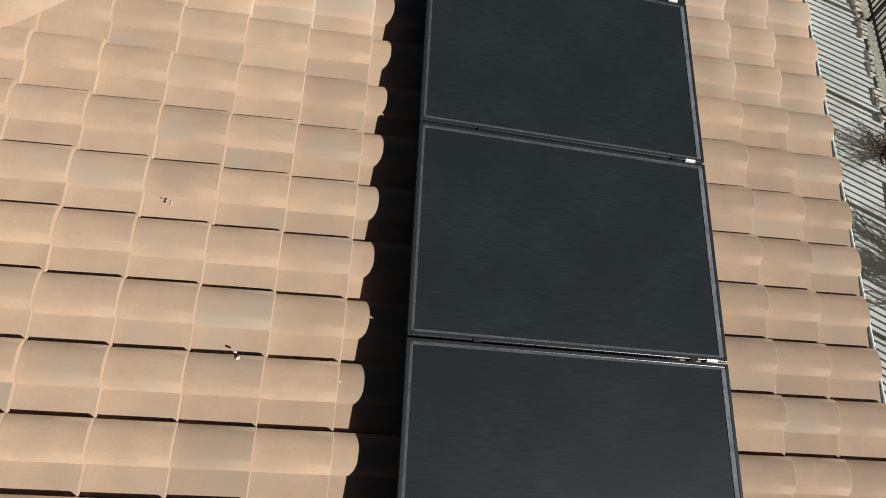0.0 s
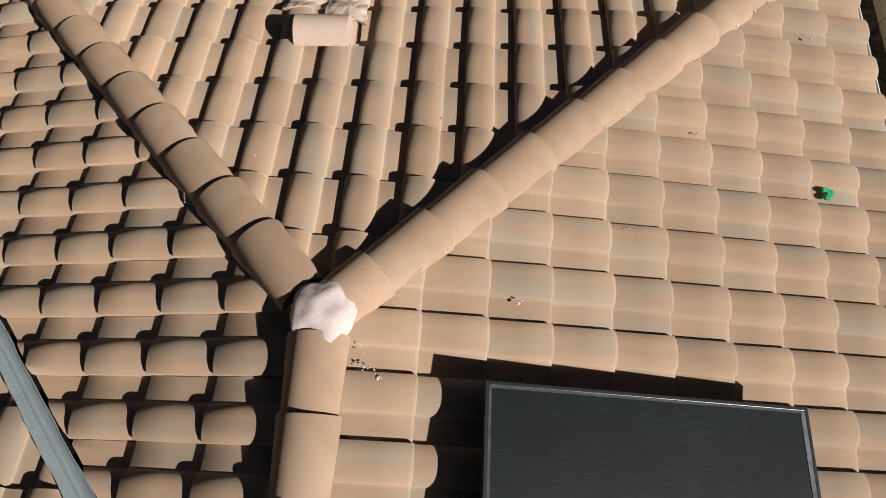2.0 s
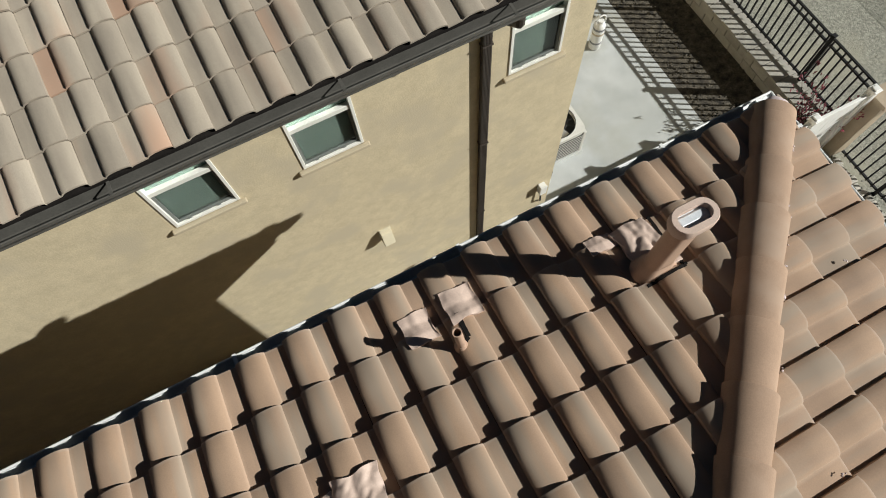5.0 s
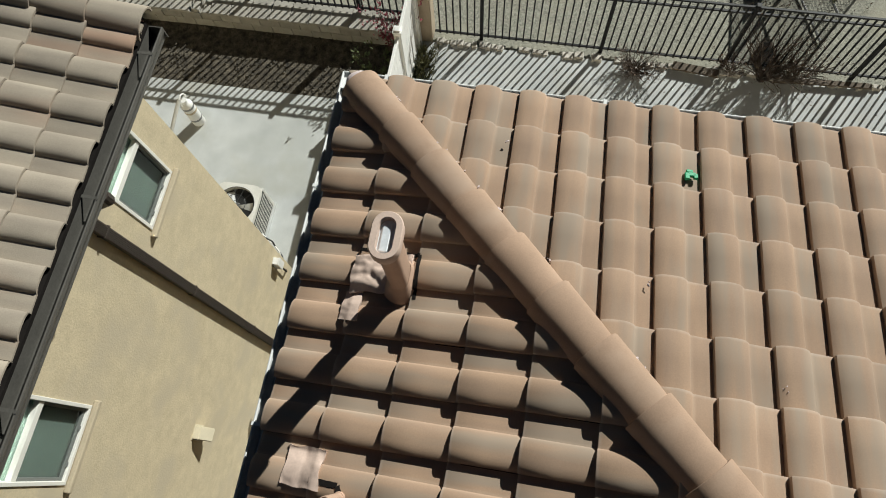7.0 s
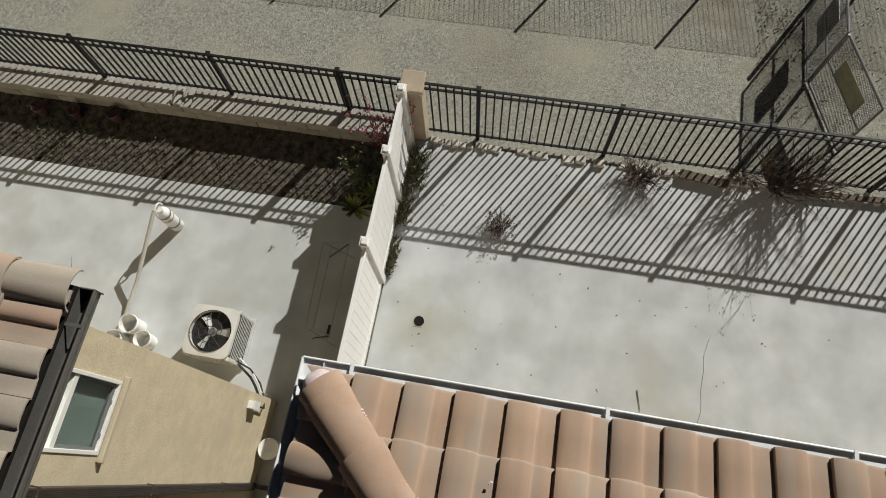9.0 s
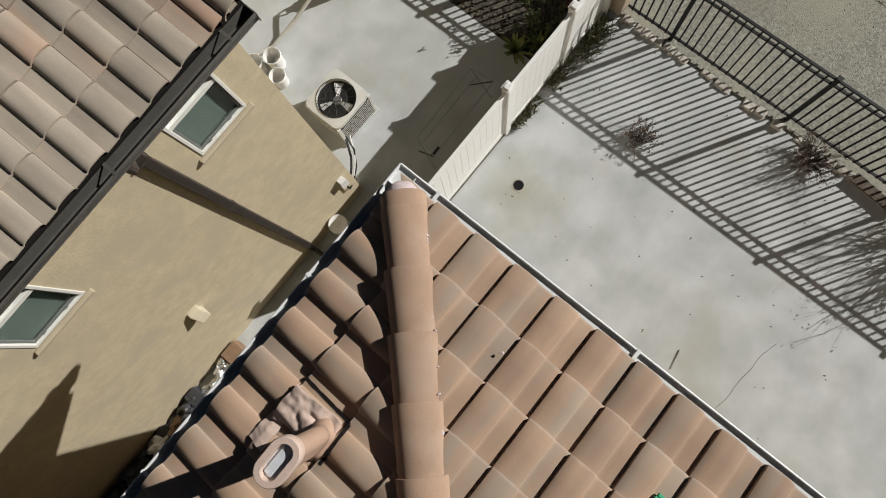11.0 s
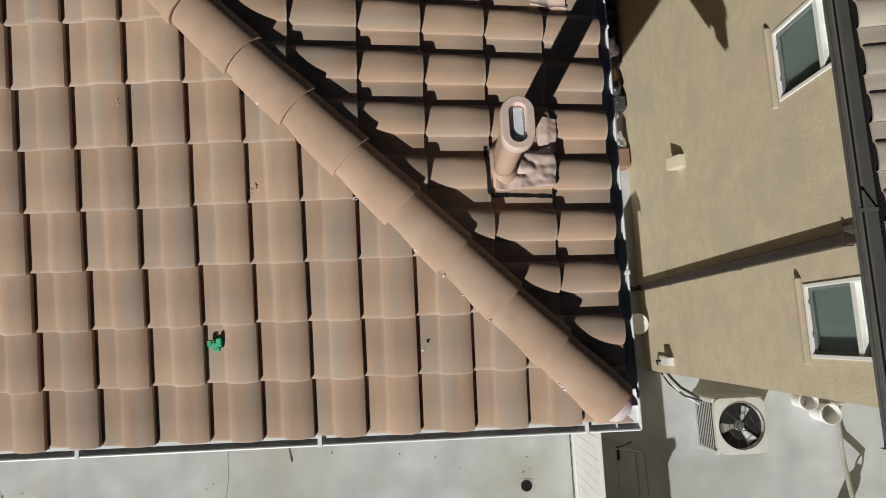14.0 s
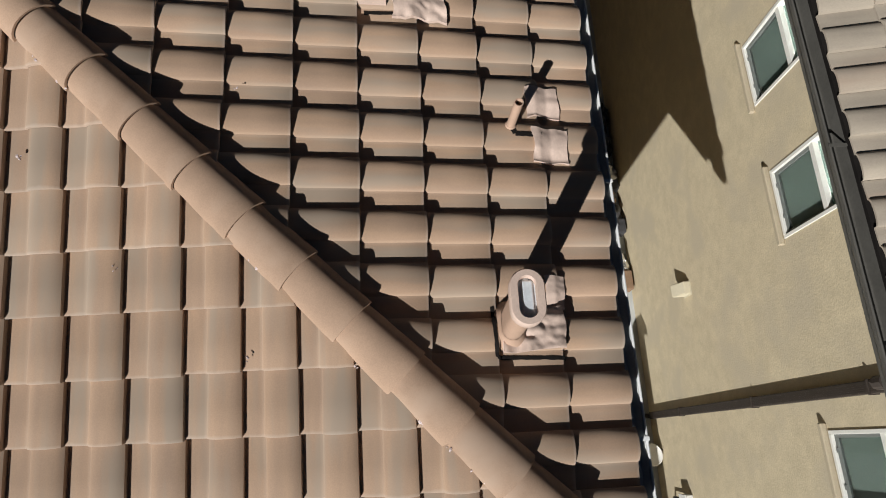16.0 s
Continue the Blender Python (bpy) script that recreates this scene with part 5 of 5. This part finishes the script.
def yucca(at, n, length, seed, label):
    rng = random.Random(seed)
    yk = thing("yucca", label, "plant", at)
    for k in range(n):
        bm = bmesh.new()
        a = k * 2.4 + rng.uniform(-0.2, 0.2)
        tilt = rng.uniform(0.25, 1.15)
        d = Vector((math.cos(a) * math.sin(tilt), math.sin(a) * math.sin(tilt), math.cos(tilt)))
        side = d.cross(Vector((0, 0, 1))).normalized()
        p = Vector(at) + Vector((0, 0, 0.05))
        L = length * rng.uniform(0.7, 1.1)
        rows = []
        for s in range(6):
            t = s / 5
            w = 0.035 * (1 - t) ** 0.6 * (0.6 + t) + 0.001
            c = p + d * L * t - Vector((0, 0, 0.25 * L * t * t * math.sin(tilt)))
            rows.append((bm.verts.new(c + side * w + Vector((0, 0, w * 0.5))), bm.verts.new(c), bm.verts.new(c - side * w + Vector((0, 0, w * 0.5)))))
        for q, w in zip(rows, rows[1:]):
            bm.faces.new((q[0], q[1], w[1], w[0]))
            bm.faces.new((q[1], q[2], w[2], w[1]))
        part("leaf", bm, m_yucca, yk)
    return yk


yucca((6.62, 4.70, 0), 24, 0.46, 4, "spiky yellow-green yucca at the slab edge")
yucca((6.95, 4.45, 0), 18, 0.38, 5, "spiky green yucca in the shade of the fence")

# soil clods and pebbles
rng = random.Random(31)
bm = bmesh.new()
for k in range(1300):
    r = rng.uniform(0.008, 0.03)
    bmesh.ops.create_icosphere(bm, subdivisions=1, radius=r, matrix=Matrix.Translation((rng.uniform(6.72, 8.0), rng.uniform(4.1, 13.5), -0.01 + r * 0.3)) @ Matrix.Diagonal((1.3, 1, 0.7, 1)))
tagged(link_mesh("soil_clods", bm, m_soil), "loose clods of dry garden soil", "soil", kind="stuff")
bm = bmesh.new()
for k in range(2600):
    r = rng.uniform(0.005, 0.016)
    bmesh.ops.create_icosphere(bm, subdivisions=1, radius=r, matrix=Matrix.Translation((8.4 + abs(rng.gauss(0, 1.6)), rng.uniform(-9, 13), -0.02 + r * 0.2)) @ Matrix.Rotation(rng.uniform(0, 6), 4, "Z") @ Matrix.Diagonal((1.4, 1, 0.6, 1)))
tagged(link_mesh("gravel", bm, m_stone), "scattered pale gravel behind the fence", "gravel", kind="stuff")


# ---- chain-link ----
def chain_mesh(bm, m, w, h, step=0.055, r=0.0038):
    """Crossing diagonal wires that fill a w by h rectangle."""
    t = -h
    while t < w:
        for sgn in (1, -1):
            a, b = max(0.0, t), min(w, t + h)
            if b > a:
                za, zb = a - t, b - t
                if sgn < 0:
                    za, zb = h - za, h - zb
                c = cyl(bm, r, r, (a, 0, za), (b, 0, zb), 3, False)
                bmesh.ops.transform(bm, matrix=m, verts=c)
        t += step


def chain_panel(m, w, h, label, sheet=None):
    ch = thing("chain_link_gate", label, "fence panel", m.translation, "chain-link panels")
    for p, q in (((0, 0, 0), (w, 0, 0)), ((0, 0, h), (w, 0, h)), ((0, 0, 0), (0, 0, h)), ((w, 0, 0), (w, 0, h)), ((0, 0, h / 2), (w, 0, h / 2))):
        bm = bmesh.new()
        cyl(bm, 0.022, 0.022, m @ Vector(p), m @ Vector(q), 8)
        part("tube", bm, m_fan, ch)
    bm = bmesh.new()
    chain_mesh(bm, m, w, h)
    part("wire_mesh", bm, m_fan, ch, "diagonal wire mesh")
    if sheet:
        part("sheet", boxed(sheet[0], sheet[1], -0.014, -0.006, sheet[2], sheet[3], m), m_olive_sheet if "an olive" in label else m_frame, ch, "plain sheet fixed to the mesh")
    return ch


m_olive_sheet = mat("olive_sheet", (0.32, 0.31, 0.20), 0.7, 0.15, 5, 40, 0.1)


def between(a, b):
    """A frame of axes at a whose x runs level towards b."""
    return Matrix.Translation((*a, 0.03)) @ Matrix.Rotation(math.atan2(b[1] - a[1], b[0] - a[0]), 4, "Z")


chain_panel(between((10.47, -3.0), (12.05, -3.03)), 1.58, 1.35, "grey chain-link gate leaf with a dark sheet, standing in the lot", (0.48, 1.08, 0.35, 1.08))
chain_panel(between((10.45, -3.03), (9.10, -3.48)), 1.43, 1.32, "grey chain-link gate leaf with an olive sheet, standing in the lot", (0.29, 1.12, 0.68, 1.06))
gate_post = thing("gate_post", "dark steel gate post standing in the gravel lot", "post", (12.45, -3.18, 0))
bm = bmesh.new()
cyl(bm, 0.04, 0.04, (12.45, -3.18, -0.02), (12.45, -3.18, 1.4), 12)
part("shaft", bm, m_fan, gate_post)
bm = bmesh.new()
lathe(bm, ((0.045, 1.4), (0.045, 1.42), (0.02, 1.445)), (12.45, -3.18, 0), 12)
part("cap", bm, m_fan, gate_post)


def plank(a, b, width, z, material, label):
    """A rough weathered board lying along the fence foot."""
    m = Matrix.Translation((*a, z)) @ Matrix.Rotation(math.atan2(b[1] - a[1], b[0] - a[0]), 4, "Z")
    length = math.hypot(b[0] - a[0], b[1] - a[1])
    bm = bmesh.new()
    n = 14
    rows = [[bm.verts.new((length * k / n, e * width / 2 + noise.noise(Vector((k * 0.7, e, z * 9))) * 0.012, h)) for e, h in ((-1, 0), (1, 0), (1, 0.04), (-1, 0.04))] for k in range(n + 1)]
    for p, q in zip(rows, rows[1:]):
        for i in range(4):
            bm.faces.new((p[i], p[(i + 1) % 4], q[(i + 1) % 4], q[i]))
    bm.faces.new(rows[0])
    bm.faces.new(rows[-1])
    bmesh.ops.transform(bm, matrix=m, verts=bm.verts)
    return tagged(link_mesh("plank", bm, material), label, "plank")


m_board = mat("weathered_board", (0.085, 0.065, 0.048), 0.9, 0.25, 9, 60, 0.5, second=(0.15, 0.12, 0.09))
plank((8.19, -0.80), (8.10, -1.62), 0.16, 0.075, m_board, "weathered brown board lying along the fence foot")
plank((8.13, -2.60), (8.20, -4.30), 0.10, 0.06, m_board, "long dark board lying along the fence foot")
grass("lot_weeds", 9.6, 12.4, -5.2, -2.1, 900, 0.07, 27, "dry brown weeds round the chain-link gate", m_dry)
grass("lot_weeds", 13.2, 15.5, -5.5, 0.5, 700, 0.09, 28, "dry brown weeds beyond the chain-link fence", m_dry)
cf = thing("chain_link_fence", "long grey chain-link fence across the gravel lot", "fence", (13, -1, 0))
for y in (6.2, 3.9, 1.2, -1.5, -4.2, -6.9):
    bm = bmesh.new()
    cyl(bm, 0.03, 0.03, (13.0, y, -0.02), (13.0, y, 1.5), 8)
    part("post", bm, m_fan, cf)
bm = bmesh.new()
cyl(bm, 0.005, 0.005, (13.0, -8, 1.45), (13.0, 7, 1.45), 6)
part("tension_wire", bm, m_fan, cf)
bm = bmesh.new()
chain_mesh(bm, Matrix.Translation((13.0, -8, 0.02)) @ Matrix.Rotation(radians(90), 4, "Z"), 15.0, 1.42, 0.10, 0.004)
part("wire_mesh", bm, m_fan, cf, "diagonal wire mesh")

# ---- clutter beside the neighbour's wall ----
m_bag = mat("dark_bag", (0.05, 0.05, 0.055), 0.35, 0.3, 8, 40, 0.3)
m_foil = mat("silver_foil", (0.7, 0.7, 0.68), 0.25, 0.1, 12, 60, 0.6, metal=0.9)
m_card = mat("brown_card", (0.25, 0.16, 0.10), 0.8, 0.15)
rng = random.Random(17)
for k, (x, mm, lab, sz) in enumerate(((-0.45, m_foil, "crumpled silver foil bag on the ground", 0.17), (-0.85, m_foil, "crumpled silver foil bag on the ground", 0.15), (-1.25, m_bag, "crumpled dark plastic bag on the ground", 0.2), (-1.6, m_card, "torn brown paper sack on the ground", 0.17), (-2.0, m_plastic, "dirty white plastic sack on the ground", 0.19), (-2.5, m_bag, "crumpled dark plastic bag on the ground", 0.22), (-3.1, m_bag, "crumpled dark plastic bag on the ground", 0.22))):
    blob("rubbish_bag", (x, 5.0 - 0.05 * (k % 2), sz * 0.7), (sz * 1.2, sz * 0.8, sz), mm, lab, "bag", 40 + k, 0.3, 0.7)
for x, w, h in ((-0.15, 0.3, 0.26), (-1.05, 0.22, 0.3), (-1.82, 0.2, 0.24)):
    cb = thing("cardboard_box", "small worn box beside the wall", "box", (x, 5.08, 0))
    part("body", boxed(x - w / 2, x + w / 2, 4.94, 5.17, 0, h, None, 0.006), m_card if w > 0.25 else m_bag, cb)
    part("flap", boxed(x - w / 2, x + w / 2, 4.83, 4.94, h - 0.02, h - 0.012, None, 0.0), m_card if w > 0.25 else m_bag, cb)

# pots in the bed
m_pot = mat("dark_pot", (0.07, 0.035, 0.035), 0.5, 0.15, 8, 50, 0.1)
for x, y, r in ((7.75, 10.4, 0.12), (7.8, 9.6, 0.14), (7.72, 11.1, 0.13)):
    pt = thing("flower_pot", "dark clay flower pot by the block wall", "pot", (x, y, 0), "flower pots")
    bm = bmesh.new()
    lathe(bm, ((r * 0.7, 0), (r * 0.95, r * 1.4), (r * 1.05, r * 1.4), (r * 1.05, r * 1.7), (r * 0.93, r * 1.7), (r * 0.9, r * 1.3)), (x, y, -0.01), 20)
    part("body", bm, m_pot, pt, "", True)
    bm = bmesh.new()
    twigs(bm, random.Random(int(y * 10)), (x, y, r * 1.2), 7, 0.9, 0.3, 0.005)
    part("dry_plant", bm, m_twig, pt)

# leaf litter and twigs on the slab
rng = random.Random(77)
bm = bmesh.new()
for k in range(90):
    leaf(bm, Vector((rng.uniform(3.3, 8.1), rng.uniform(-6, 3.8), 0.004)), Vector((rng.uniform(-1, 1), rng.uniform(-1, 1), 0.08)), Vector((0, 0, 1)), rng.uniform(0.02, 0.06), 0.012)
cyl(bm, 0.008, 0.004, (4.35, -0.35, 0.012), (4.02, -0.42, 0.012), 6)
tagged(link_mesh("leaf_litter", bm, m_dry), "scattered dry leaves on the slab", "litter", kind="stuff")

# hairline cracks in the slab
rng = random.Random(55)
for a, b in (((5.35, -1.42), (3.3, -1.22)), ((6.1, -4.6), (3.3, -4.9)), ((5.0, 9.4), (3.4, 9.0))):
    bm = bmesh.new()
    n = 26
    pts = []
    for k in range(n + 1):
        q = Vector((a[0] + (b[0] - a[0]) * k / n, a[1] + (b[1] - a[1]) * k / n, 0.0015))
        pts.append(q + Vector((0, noise.noise(Vector((q.x * 2.2, q.y, 3))) * 0.08 + rng.uniform(-0.006, 0.006), 0)))
    for p, q in zip(pts, pts[1:]):
        cyl(bm, 0.0022, 0.0022, p, q, 4)
    tagged(link_mesh("slab_crack", bm, m_under), "hairline crack across the concrete slab", "crack", kind="structure")
